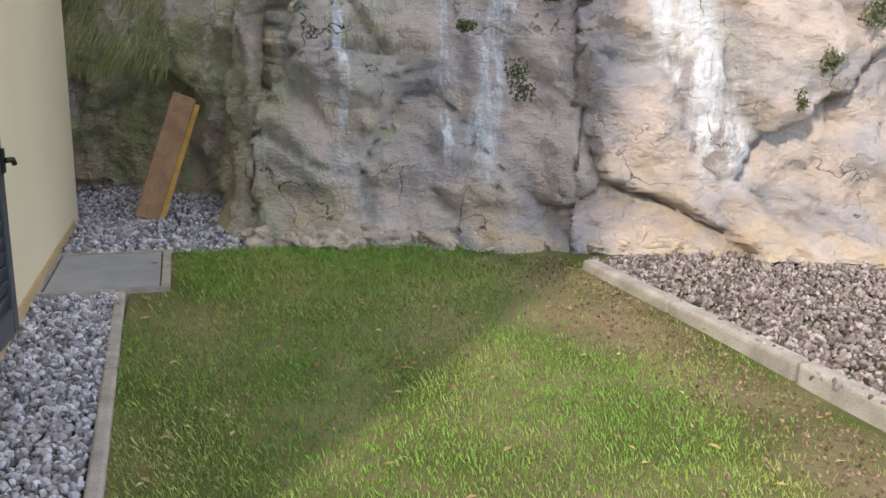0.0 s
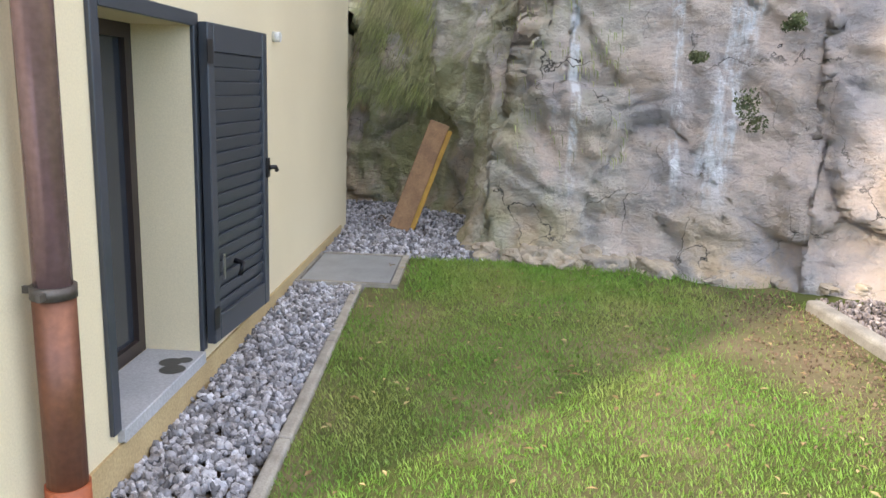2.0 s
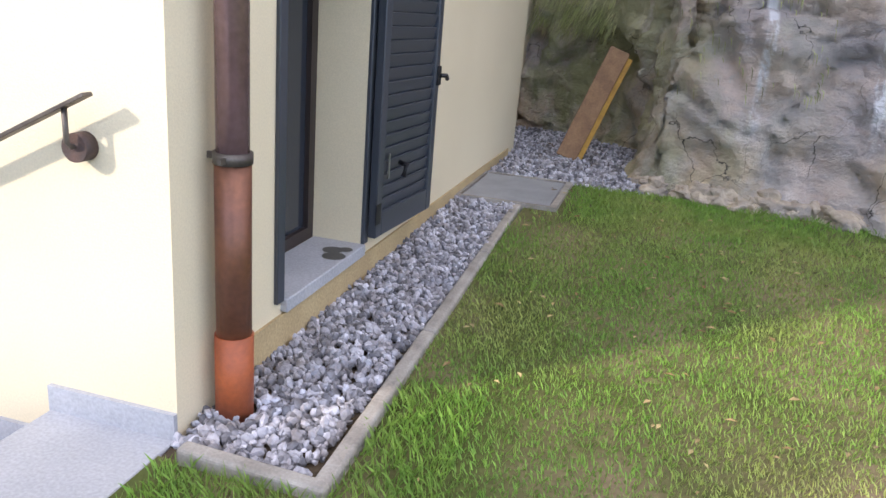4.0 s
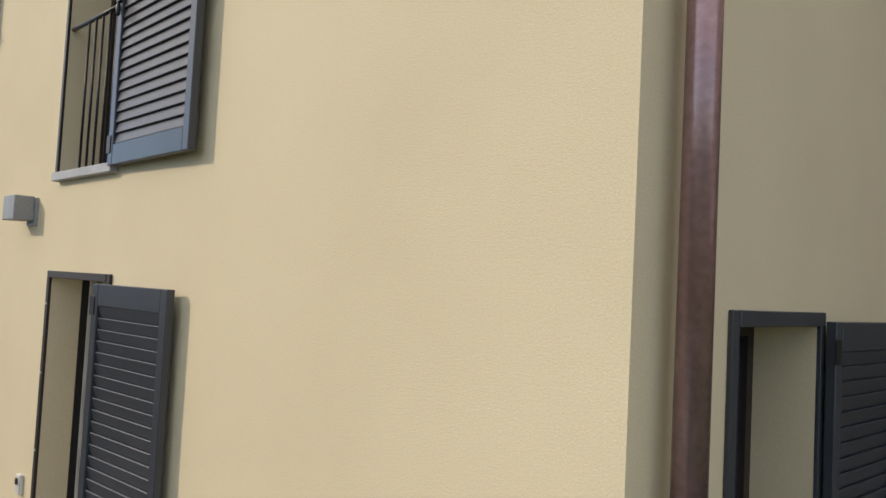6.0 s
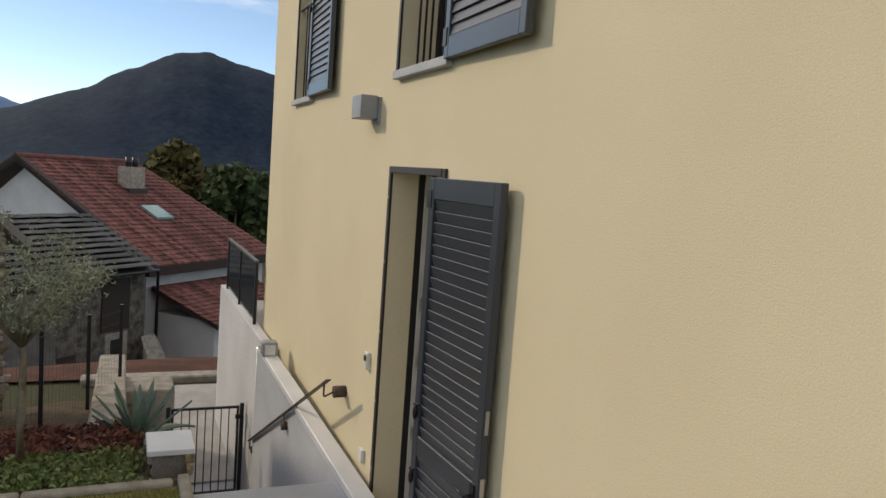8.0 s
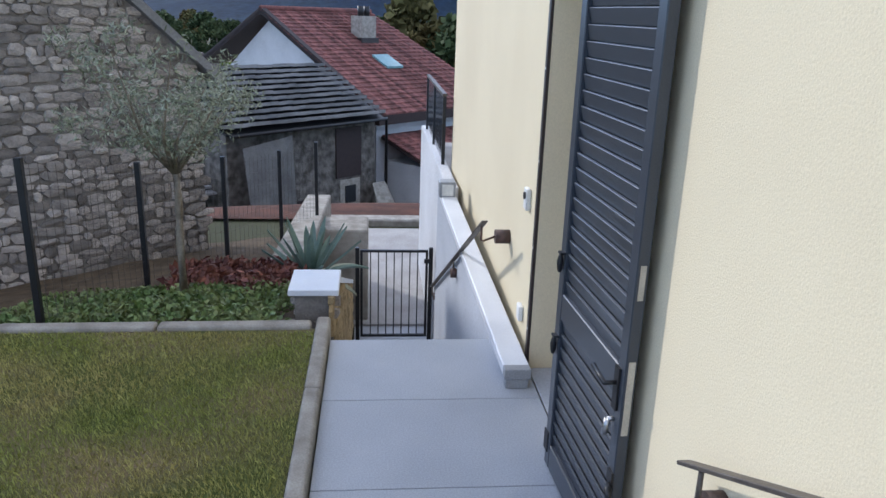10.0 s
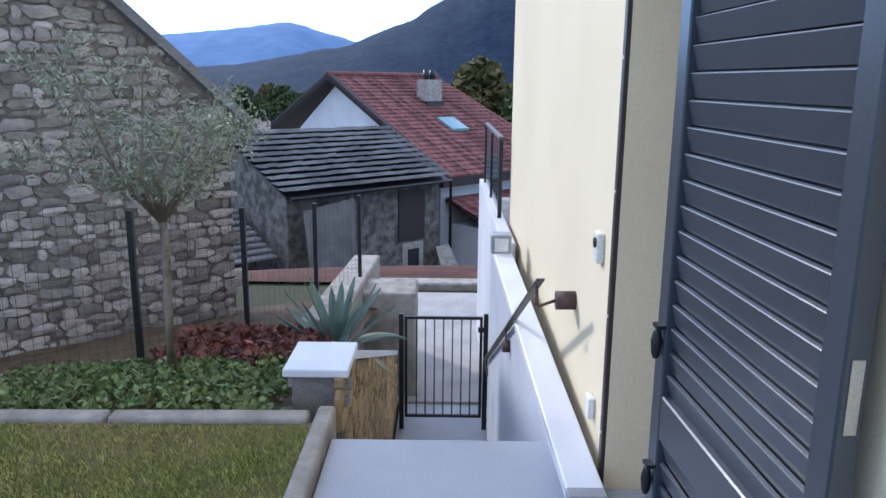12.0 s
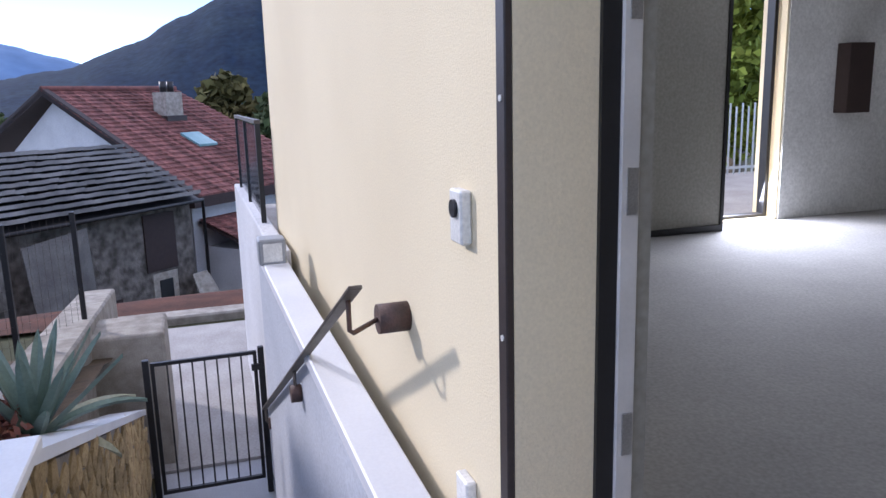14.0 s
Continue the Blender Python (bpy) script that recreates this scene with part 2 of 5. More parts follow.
def wall_mesh(us, zs, thick, holes, at):
    """A wall in (u, z) with real openings. at(u, w, z) gives the place, w runs 0 to thick."""
    us = sorted(set(us) | {h[0] for h in holes} | {h[1] for h in holes})
    zs = sorted(set(zs) | {h[2] for h in holes} | {h[3] for h in holes})
    bm = bmesh.new()
    vs = {}

    def v(u, s, z):
        if (u, s, z) not in vs:
            vs[u, s, z] = bm.verts.new(at(u, s * thick, z))
        return vs[u, s, z]

    def solid(i, j):
        if not (0 <= i < len(us) - 1 and 0 <= j < len(zs) - 1):
            return False
        cu, cz = (us[i] + us[i + 1]) / 2, (zs[j] + zs[j + 1]) / 2
        return not any(h[0] < cu < h[1] and h[2] < cz < h[3] for h in holes)

    for i in range(len(us) - 1):
        for j in range(len(zs) - 1):
            if not solid(i, j):
                continue
            a, b, c, e = us[i], us[i + 1], zs[j], zs[j + 1]
            for s in (0, 1):
                bm.faces.new((v(a, s, c), v(b, s, c), v(b, s, e), v(a, s, e)))
            for di, dj, p, q in ((-1, 0, (a, c), (a, e)), (1, 0, (b, c), (b, e)), (0, -1, (a, c), (b, c)), (0, 1, (a, e), (b, e))):
                if not solid(i + di, j + dj):
                    bm.faces.new((v(p[0], 0, p[1]), v(q[0], 0, q[1]), v(q[0], 1, q[1]), v(p[0], 1, p[1])))
    return bm


def grid(fn, x0, x1, nx, y0, y1, ny, keep=None):
    """A sheet z = fn(x, y)."""
    vs = [(x, y, fn(x, y)) for y in np.linspace(y0, y1, ny + 1) for x in np.linspace(x0, x1, nx + 1)]
    fs = []
    for j in range(ny):
        for i in range(nx):
            k = j * (nx + 1) + i
            cx, cy = (vs[k][0] + vs[k + 1][0]) / 2, (vs[k][1] + vs[k + nx + 1][1]) / 2
            if keep is None or keep(cx, cy):
                fs.append((k, k + 1, k + nx + 2, k + nx + 1))
    return vs, fs


def smooth01(t):
    t = min(1, max(0, t))
    return t * t * (3 - 2 * t)


def lawn_z(x, y):
    """Upper lawn, falling away beside the stair to the lower one."""
    top = 0.70 + 0.03 * min(max(y, 0), 3) + 0.012 * noise.noise((x * 1.3, y * 1.3, 0))
    if y < -1.2:
        k = smooth01((x + 1.9) / 1.9)
        return 0.04 + (top - 0.04) * k
    return top


rng = np.random.default_rng(5)


def blades(name, n, place, height, width, material, label, parent_z):
    """Grass: n bent blades, each two triangles, scattered by place()."""
    vs, fs = [], []
    for i in range(n):
        x, y, h = place()
        if x is None:
            continue
        z = parent_z(x, y) - 0.004
        a, lean = rng.uniform(0, 6.283), rng.uniform(0.1, 0.9)
        hh, ww = height * h * rng.uniform(0.5, 1.25), width * rng.uniform(0.6, 1.3)
        cx, cy = math.cos(a), math.sin(a)
        lx, ly = -cy * lean * hh, cx * lean * hh
        k = len(vs)
        vs += [(x - cx * ww, y - cy * ww, z), (x + cx * ww, y + cy * ww, z), (x + lx * 0.4 + cx * ww * 0.7, y + ly * 0.4 + cy * ww * 0.7, z + hh * 0.6), (x + lx, y + ly, z + hh)]
        fs += [(k, k + 1, k + 2), (k, k + 2, k + 3)]
    return tagged(new(name, raw(name, vs, fs, material)), label, "grass", kind="stuff")


ICO = bmesh.new()
bmesh.ops.create_icosphere(ICO, subdivisions=1, radius=1)
ICO_V = np.array([v.co[:] for v in ICO.verts])
ICO_F = np.array([[v.index for v in f.verts] for f in ICO.faces])
ICO.free()


def pebbles(name, spots, size, material, label, category="gravel"):
    """Many rounded stones in one mesh; spots are (x, y, z)."""
    V, F = [], []
    for i, (x, y, z) in enumerate(spots):
        s = size * rng.uniform(0.55, 1.35)
        r = Euler(rng.uniform(0, 6.28, 3)).to_matrix()
        v = ICO_V * (1 + rng.uniform(-0.18, 0.18, (12, 1))) * np.array([s, s * rng.uniform(0.6, 0.95), s * rng.uniform(0.4, 0.7)])
        V.append(v @ np.array(r).T + np.array([x, y, z + s * 0.2]))
        F.append(ICO_F + 12 * i)
    return tagged(new(name, raw(name, np.concatenate(V), np.concatenate(F), material)), label, category, kind="stuff")


# ---- the house ----
WEST = -9.1
DOOR = (-4.25, -3.34, 0.0, 2.37)
WIN2 = (-4.26, -3.32, 3.05, 5.35)
WIN3 = (-7.70, -6.80, 3.07, 5.35)
WINA = (0.66, 1.46, 0.93, 2.36)
WINU = (3.42, 4.12, 3.14, 4.45)

bm = wall_mesh([WEST, 0], [-2.6, 5.9], 0.32, [DOOR, WIN2, WIN3], lambda u, s, z: (u, s, z))
for s in (0.0, 0.32):
    bm.faces.new([bm.verts.new((WEST, s, 5.9)), bm.verts.new((0, s, 5.9)), bm.verts.new((WEST / 2, s, 7.9))])
thing("wall_south", bm, PLASTER, "cream rough plaster house wall with door and windows", "wall", kind="structure")
bm = wall_mesh([0.32, 5.0], [-0.5, 5.9], 0.32, [WINA, WINU], lambda u, s, z: (-s, u, z))
thing("wall_east", bm, PLASTER, "cream plaster house wall beside gravel strip", "wall", kind="structure")
bm = wall_mesh([0.32, 5.3, 9.0], [-2.6, 2.95, 5.9], 0.32, [(5.3, 9.0, 2.95, 5.9), (3.90, 4.78, 0.0, 2.3)], lambda u, s, z: (WEST + s, u, z))
thing("wall_west", bm, PLASTER, "plaster house wall with terrace opening", "wall", kind="structure")
thing("wall_north", boxes((-0.32, 5.0, -0.5, 0, 5.3, 5.9)), PLASTER, "cream plaster wall return", "wall", kind="structure")
bm = boxes((WEST, 5.0, 2.95, -0.32, 5.3, 5.9))
for s_ in (5.0, 5.3):
    bm.faces.new([bm.verts.new((WEST, s_, 5.9)), bm.verts.new((0, s_, 5.9)), bm.verts.new((WEST / 2, s_, 7.9))])
thing("wall_upper", bm, PLASTER, "plain plaster upper back wall", "wall", kind="structure")
thing("wall_back", boxes((WEST, 9.0, -0.5, -0.4, 9.3, 2.95)), PLASTER, "plain plaster back wall", "wall", kind="structure")
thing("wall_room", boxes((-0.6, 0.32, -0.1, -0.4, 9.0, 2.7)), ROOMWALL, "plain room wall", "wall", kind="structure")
thing("floor_slab", boxes((WEST + 0.32, 0.32, -0.2, -0.6, 9.0, -0.012)), FLOORTILE, "grey tiled room floor", "floor", kind="structure")
opening = bpy.data.lights.new("daylight", "AREA")
opening.shape, opening.size, opening.size_y, opening.energy = "RECTANGLE", 0.75, 2.1, 95
opening.color = (0.92, 0.96, 1.0)
new("daylight", opening).matrix_world = look((WEST + 0.3, 4.34, 1.15), (WEST + 3.3, 3.2, 0.2))
thing("ceiling", boxes((WEST + 0.32, 0.32, 2.7, -0.32, 9.0, 2.95)), CEILM, "plain white ceiling", "ceiling", kind="structure")
thing("ceiling_upper", boxes((WEST + 0.32, 0.32, 5.6, -0.32, 5.0, 5.75)), CEILM, "plain white upper ceiling", "ceiling", kind="structure")
thing("wall_room", boxes((-0.4, 5.3, -0.5, -0.32, 9.0, 2.95)), PLASTER, "plain plaster outer wall", "wall", kind="structure")
thing("lining", boxes((WEST + 0.32, 4.80, -0.01, WEST + 0.34, 9.0, 2.7)), CEILM, "pale plastered inner wall", "wall", kind="structure")
thing("wall_cabinet", bevel(boxes((WEST + 0.34, 5.38, 1.0, WEST + 0.50, 5.68, 1.66)), 0.006), DARKWOOD, "small dark brown cabinet on the inner wall", "cabinet")
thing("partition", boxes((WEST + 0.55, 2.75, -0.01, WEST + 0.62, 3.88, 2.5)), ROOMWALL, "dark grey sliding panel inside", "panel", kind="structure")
bm = boxes((WEST + 0.50, 2.7, -0.01, WEST + 0.64, 2.75, 2.5), (WEST + 0.50, 3.88, -0.01, WEST + 0.64, 3.91, 2.5), (WEST + 0.60, 2.75, -0.005, WEST + 0.64, 3.88, 0.05))
thing("trim", bm, BLACK, "black edge strip of inner panel", "trim", kind="structure")
bm = boxes((WEST + 0.1, 3.90, 0, WEST + 0.2, 3.94, 2.3), (WEST + 0.1, 4.74, 0, WEST + 0.2, 4.78, 2.3), (WEST + 0.1, 3.94, 0, WEST + 0.2, 4.74, 0.03))
thing("door_3", bm, BLACK, "open dark terrace door frame", "door frame", kind="structure")

# roof: gable with its ridge running north, timber eaves
roof = empty("roof", pose(0, 0, 0), "red tiled gable roof with timber eaves", "roof")
roof["kind"] = "structure"
for side in (-1, 1):
    bm = bmesh.new()
    cx = WEST / 2
    ex = cx + side * (4.55 + 0.55)
    ez = 5.9 - 0.55 * 2 / 4.55
    pr = [(cx, 7.92), (ex, ez + 0.02), (ex, ez + 0.16), (cx, 8.06)]
    a = [bm.verts.new((x, -0.45, z)) for x, z in pr]
    b = [bm.verts.new((x, 5.7, z)) for x, z in pr]
    for i in range(4):
        bm.faces.new((a[i], a[(i + 1) % 4], b[(i + 1) % 4], b[i]))
    bm.faces.new(a)
    bm.faces.new(b)
    part("eave_boards", bm, EAVEWOOD, roof, "warm brown timber eave boarding")
    bm = bmesh.new()
    for yy in np.arange(-0.42, 5.5, 0.7):
        a = [bm.verts.new((x, yy, z)) for x, z in ((cx + side * 4.3, 5.9 + 0.05), (ex - side * 0.08, ez - 0.02), (ex - side * 0.08, ez - 0.14), (cx + side * 4.3, 5.9 - 0.09))]
        b = [bm.verts.new((v.co.x, yy + 0.1, v.co.z)) for v in a]
        for i in range(4):
            bm.faces.new((a[i], a[(i + 1) % 4], b[(i + 1) % 4], b[i]))
        bm.faces.new(a)
        bm.faces.new(b)
    part("rafter_ends", bm, EAVEWOOD, roof)

thing("plinth", boxes((0.0, 0.33, 0.5, 0.012, 5.0, 0.872)), TANBASE, "tan plinth band at the foot of the wall", "plinth", kind="structure")

# ---- stairs and landing ----
RISE, GO = 0.175, 0.34
up = empty("stair_upper", pose(0, 0, 0), "grey stone steps up to the lawn", "stairs")
up["kind"] = "structure"
for i in range(4):
    x1 = -0.47 - GO * i
    z1 = 0.70 - RISE * i
    xa = 0.0 if i == 0 else x1 + GO
    part("step", bevel(boxes((x1, -1.2, z1 - 0.4, xa, -0.002, z1)), 0.004), STONEGREY, up)
    part("skirting", boxes((x1, -0.018, z1 - 0.04, xa - 0.0, -0.001, z1 + 0.09)), STONEGREY, up, "stepped grey stone skirting")
thing("landing_base", boxes((-4.68, -1.2, -0.4, -1.49, 0.0, -0.022)), KERB, "concrete landing under the paving", "landing", kind="structure")
low = empty("stair_lower", pose(0, 0, 0), "grey stone steps down to the garden gate", "stairs")
low["kind"] = "structure"
for i in range(12):
    xa = -4.68 - GO * i
    z1 = -RISE * (i + 1)
    x1 = xa - GO if i < 11 else -9.75
    part("step", bevel(boxes((x1, -1.18, z1 - 0.5, xa + 0.02, -0.17, z1)), 0.004), STONEGREY, low)
BOT = -RISE * 12

# parapet beside the lower stair
bm = bmesh.new()


def wedge(bm, x0, x1, y0, y1, zb, z0, z1):
    """A block from x0 to x1 whose top falls or rises from z0 to z1."""
    vs = [bm.verts.new(p) for p in ((x0, y0, zb), (x0, y1, zb), (x0, y1, z0), (x0, y0, z0), (x1, y0, zb), (x1, y1, zb), (x1, y1, z1), (x1, y0, z1))]
    for q in ((0, 1, 2, 3), (4, 7, 6, 5), (0, 4, 5, 1), (1, 5, 6, 2), (2, 6, 7, 3), (3, 7, 4, 0)):
        bm.faces.new([vs[i] for i in q])
    return bm


wedge(bm, -4.06, -7.9, -0.165, -0.05, -2.6, 0.055, 0.25)
for v in bm.verts:
    v.co.y += 0.024 * (v.co.x + 4.05)
thing("parapet_wall", bm, GREYWALL, "grey rendered wall beside the descending steps", "wall", kind="structure")
cop = thing("coping", bevel(wedge(bmesh.new(), -4.05, -7.5, -0.19, -0.04, 0.0, 0.12, 0.31), 0.006), WHITEMETAL, "white metal coping on the stair wall", "coping", kind="structure")
for v in cop.data.vertices:
    v.co.y += 0.024 * (v.co.x + 4.05)
    if v.co.z < 0.02:
        v.co.z = 0.065 if v.co.x > -5 else 0.255
thing("post_wall", bevel(boxes((-12.4, -0.165, -2.6, -7.9, -0.04, 0.27)), 0.01), WHITEWALL, "white rendered wall end behind the lamp", "wall", kind="structure")

# ---- ground ----
vs, fs = grid(lawn_z, 0.0, 5.6, 56, -7.0, 4.4, 114, lambda x, y: not (x < 0.50 and y > -0.1))
thing_ob = tagged(new("ground_lawn", raw("ground_lawn", vs, fs, TURF, True)), "turf and soil of the upper lawn", "lawn", kind="structure")
vs, fs = grid(lawn_z, -1.95, 0.0, 20, -7.0, -1.2, 58)
tagged(new("ground_bank", raw("ground_bank", vs, fs, TURF, True)), "turf bank beside the stair", "lawn", kind="structure")
vs, fs = grid(lambda x, y: 0.04, -4.76, -1.95, 28, -7.0, -1.3, 57)
tagged(new("ground_lower_lawn", raw("ground_lower_lawn", vs, fs, TURF, True)), "turf of the lower lawn", "lawn", kind="structure")


def bed_z(x, y):
    return 0.0 - 0.19 * max(0, -4.85 - x) + 0.05 * noise.noise((x * 2, y * 2, 3)) - 0.12 * max(0, -2.6 - y)


vs, fs = grid(bed_z, -10.4, -4.82, 50, -7.0, -1.45, 50)
tagged(new("ground_bed", raw("ground_bed", vs, fs, SOIL, True)), "sloping planted bed behind the lawn kerb", "flower bed", kind="structure")
vs, fs = grid(lambda x, y: 0.69 + 0.02 * y, -0.02, 0.56, 4, -0.12, 6.0, 20)
tagged(new("ground_gravel", raw("ground_gravel", vs, fs, SOIL)), "earth under the gravel strip", "gravel bed", kind="structure")
vs, fs = grid(lambda x, y: 0.78, -0.5, 1.6, 8, 4.4, 7.0, 8)
tagged(new("ground_back", raw("ground_back", vs, fs, SOIL)), "earth under gravel behind the house", "gravel bed", kind="structure")


def valley(x, y):
    r = math.hypot(x, y)
    return -2.12 if r < 14 else -2.12 - 4.0 * smooth01((r - 16) / 10) - 6 * smooth01((r - 60) / 200)


vs, fs = [], []
rr = [9.6, 12, 14, 16, 18, 20, 22, 24, 27, 32, 45, 60, 90, 130, 200, 300, 600, 1200, 2500, 4900]
for r in rr:
    for k in range(64):
        a = 2 * math.pi * k / 64
        vs.append((r * math.cos(a), r * math.sin(a), valley(r * math.cos(a), r * math.sin(a))))
for i in range(len(rr) - 1):
    for k in range(64):
        fs.append((i * 64 + k, i * 64 + (k + 1) % 64, (i + 1) * 64 + (k + 1) % 64, (i + 1) * 64 + k))
fs.append(tuple(range(63, -1, -1)))
tagged(new("ground", raw("ground", vs, fs, FIELD, True)), "valley ground reaching to the horizon", "ground", kind="structure")


# ---- rock face ----
def rock_face():
    """A split cliff: blocky offsets from cracked cells, with broad bulges and fine breakage."""
    knots = [(-3.0, 9.2), (-0.6, 7.4), (0.75, 6.2), (1.0, 5.2), (1.25, 4.45), (1.8, 4.2), (2.4, 4.05), (2.9, 3.75), (3.5, 3.4), (4.6, 3.1), (6.5, 2.7), (9.0, 1.6)]
    lens = [0]
    for a, b in zip(knots, knots[1:]):
        lens.append(lens[-1] + math.dist(a, b))

    def base(u):
        for i in range(len(knots) - 1):
            if u <= lens[i + 1] or i == len(knots) - 2:
                f = (u - lens[i]) / (lens[i + 1] - lens[i])
                a, b = knots[i], knots[i + 1]
                t = Vector((b[0] - a[0], b[1] - a[1])).normalized()
                return a[0] + (b[0] - a[0]) * f, a[1] + (b[1] - a[1]) * f, t

    nu, nv = 330, 190
    vs, fs = [], []
    for j in range(nv + 1):
        h = 6.6 * (j / nv) ** 1.1
        for i in range(nu + 1):
            u = lens[-1] * i / nu
            x, y, t = base(u)
            n = Vector((t.y, -t.x))
            if n.y > 0:
                n = -n
            p = Vector((u * 0.75 + 0.35 * h, h * 0.6 - 0.1 * u, 0.0))
            dd, pts = noise.voronoi(p + 0.25 * noise.noise_vector(p * 1.5))
            cell = noise.cell(pts[0] * 7.3)
            crack = smooth01((dd[1] - dd[0]) / 0.07)
            q = Vector((u * 2.6 + h, h * 1.9, 4.0))
            d2, p2 = noise.voronoi(q + 0.3 * noise.noise_vector(q))
            c2 = noise.cell(p2[0] * 5.1)
            k2 = smooth01((d2[1] - d2[0]) / 0.1)
            o = 0.20 * (cell - 0.5) + 0.035 * (c2 - 0.5) - 0.05 * (1 - crack) - 0.008 * (1 - k2)
            o += 0.25 * noise.noise((u * 0.5, h * 0.5, 9)) + 0.12 * noise.fractal(Vector((u * 2.4 + 0.8 * h, h * 2.0, 2)), 0.65, 2.2, 6)
            foot = smooth01((0.55 - h) / 0.55)
            o += 0.16 * foot - 0.17 * h
            vs.append((x + n.x * o, y + n.y * o, 0.62 + h))
    for j in range(nv):
        for i in range(nu):
            k = j * (nu + 1) + i
            fs.append((k, k + 1, k + nu + 2, k + nu + 1))
    return raw("rock_face", vs, fs, ROCK, True)


def rock_material():
    m = bpy.data.materials.new("stained_rock")
    m.use_nodes = True
    n, link = m.node_tree.nodes, m.node_tree.links.new
    bs = n["Principled BSDF"]
    co = n.new("ShaderNodeTexCoord").outputs["Object"]

    def tex(scale, detail=6, stretch=(1, 1, 1), rough=0.6, loc=(0, 0, 0), rot=(0, 0, 0)):
        mp = n.new("ShaderNodeMapping")
        mp.inputs["Scale"].default_value = stretch
        mp.inputs["Location"].default_value = loc
        mp.inputs["Rotation"].default_value = rot
        t = n.new("ShaderNodeTexNoise")
        t.inputs["Scale"].default_value, t.inputs["Detail"].default_value, t.inputs["Roughness"].default_value = scale, detail, rough
        link(co, mp.inputs["Vector"])
        link(mp.outputs["Vector"], t.inputs["Vector"])
        return t.outputs["Fac"]

    def ramp(src, lo, hi):
        r = n.new("ShaderNodeMapRange")
        r.inputs["From Min"].default_value, r.inputs["From Max"].default_value = lo, hi
        link(src, r.inputs["Value"])
        return r.outputs["Result"]

    def mix(fac, a, b):
        mm = n.new("ShaderNodeMix")
        mm.data_type = "RGBA"
        link(fac, mm.inputs[0])
        for s, v in ((6, a), (7, b)):
            if isinstance(v, tuple):
                mm.inputs[s].default_value = (*v, 1)
            else:
                link(v, mm.inputs[s])
        return mm.outputs[2]

    def times(a, b):
        q = n.new("ShaderNodeMath")
        q.operation = "MULTIPLY"
        link(a, q.inputs[0])
        link(b, q.inputs[1])
        return q.outputs["Value"]

    sx = n.new("ShaderNodeSeparateXYZ")
    link(co, sx.inputs["Vector"])

    def band(axis, centre, half, wob):
        """1 inside a strip round centre, with a wandering edge."""
        a = n.new("ShaderNodeMath")
        a.operation = "MULTIPLY_ADD"
        link(wob, a.inputs[0])
        a.inputs[1].default_value = half * 2.4
        a.inputs[2].default_value = -centre - half * 1.2
        s = n.new("ShaderNodeMath")
        s.operation = "ADD"
        link(axis, s.inputs[0])
        link(a.outputs["Value"], s.inputs[1])
        ab = n.new("ShaderNodeMath")
        ab.operation = "ABSOLUTE"
        link(s.outputs["Value"], ab.inputs[0])
        r = n.new("ShaderNodeMapRange")
        r.inputs["From Min"].default_value, r.inputs["From Max"].default_value = half, half * 0.6
        link(ab.outputs["Value"], r.inputs["Value"])
        return r.outputs["Result"]

    pink = mix(ramp(tex(1.3, 8, (1, 1, 1.9), 0.65, (0, 0, 0), (0.2, 0.8, 0)), 0.42, 0.58), (0.62, 0.50, 0.42), (0.41, 0.37, 0.355))
    grey = mix(ramp(tex(2.3, 8, (1, 1, 2.4), 0.65, (0, 0, 0), (0.2, 0.8, 0)), 0.42, 0.58), (0.38, 0.36, 0.335), (0.66, 0.62, 0.55))
    col = mix(ramp(tex(0.75, 6, loc=(3, 1, 0)), 0.44, 0.56), grey, pink)
    east = n.new("ShaderNodeMapRange")
    east.inputs["From Min"].default_value, east.inputs["From Max"].default_value = 1.2, 3.4
    link(sx.outputs["X"], east.inputs["Value"])
    col = mix(times(east.outputs["Result"], ramp(tex(0.9, 6, loc=(7, 0, 2)), 0.34, 0.5)), col, pink)
    low_z = n.new("ShaderNodeMapRange")
    low_z.inputs["From Min"].default_value, low_z.inputs["From Max"].default_value = 1.6, 0.9
    link(sx.outputs["Z"], low_z.inputs["Value"])
    col = mix(times(low_z.outputs["Result"], ramp(tex(1.6, 6), 0.42, 0.55)), col, (0.60, 0.46, 0.31))
    west = n.new("ShaderNodeMapRange")
    west.inputs["From Min"].default_value, west.inputs["From Max"].default_value = 2.6, 0.6
    link(sx.outputs["X"], west.inputs["Value"])
    moss = times(west.outputs["Result"], ramp(tex(1.2, 7, (1, 1, 0.55), loc=(0, 5, 1)), 0.42, 0.56))
    col = mix(moss, col, (0.34, 0.345, 0.18))
    col = mix(times(ramp(tex(3, 8, (1.4, 1.4, 0.35), loc=(1, 1, 8)), 0.58, 0.68), west.outputs["Result"]), col, (0.55, 0.53, 0.34))
    streak = tex(5, 6, (1.8, 1.8, 0.22), 0.7)
    wob = tex(0.9, 3, loc=(2, 2, 2))
    lime = ramp(streak, 0.42, 0.56)
    hz = n.new("ShaderNodeMapRange")
    hz.inputs["From Min"].default_value, hz.inputs["From Max"].default_value = 1.25, 1.6
    link(sx.outputs["Z"], hz.inputs["Value"])
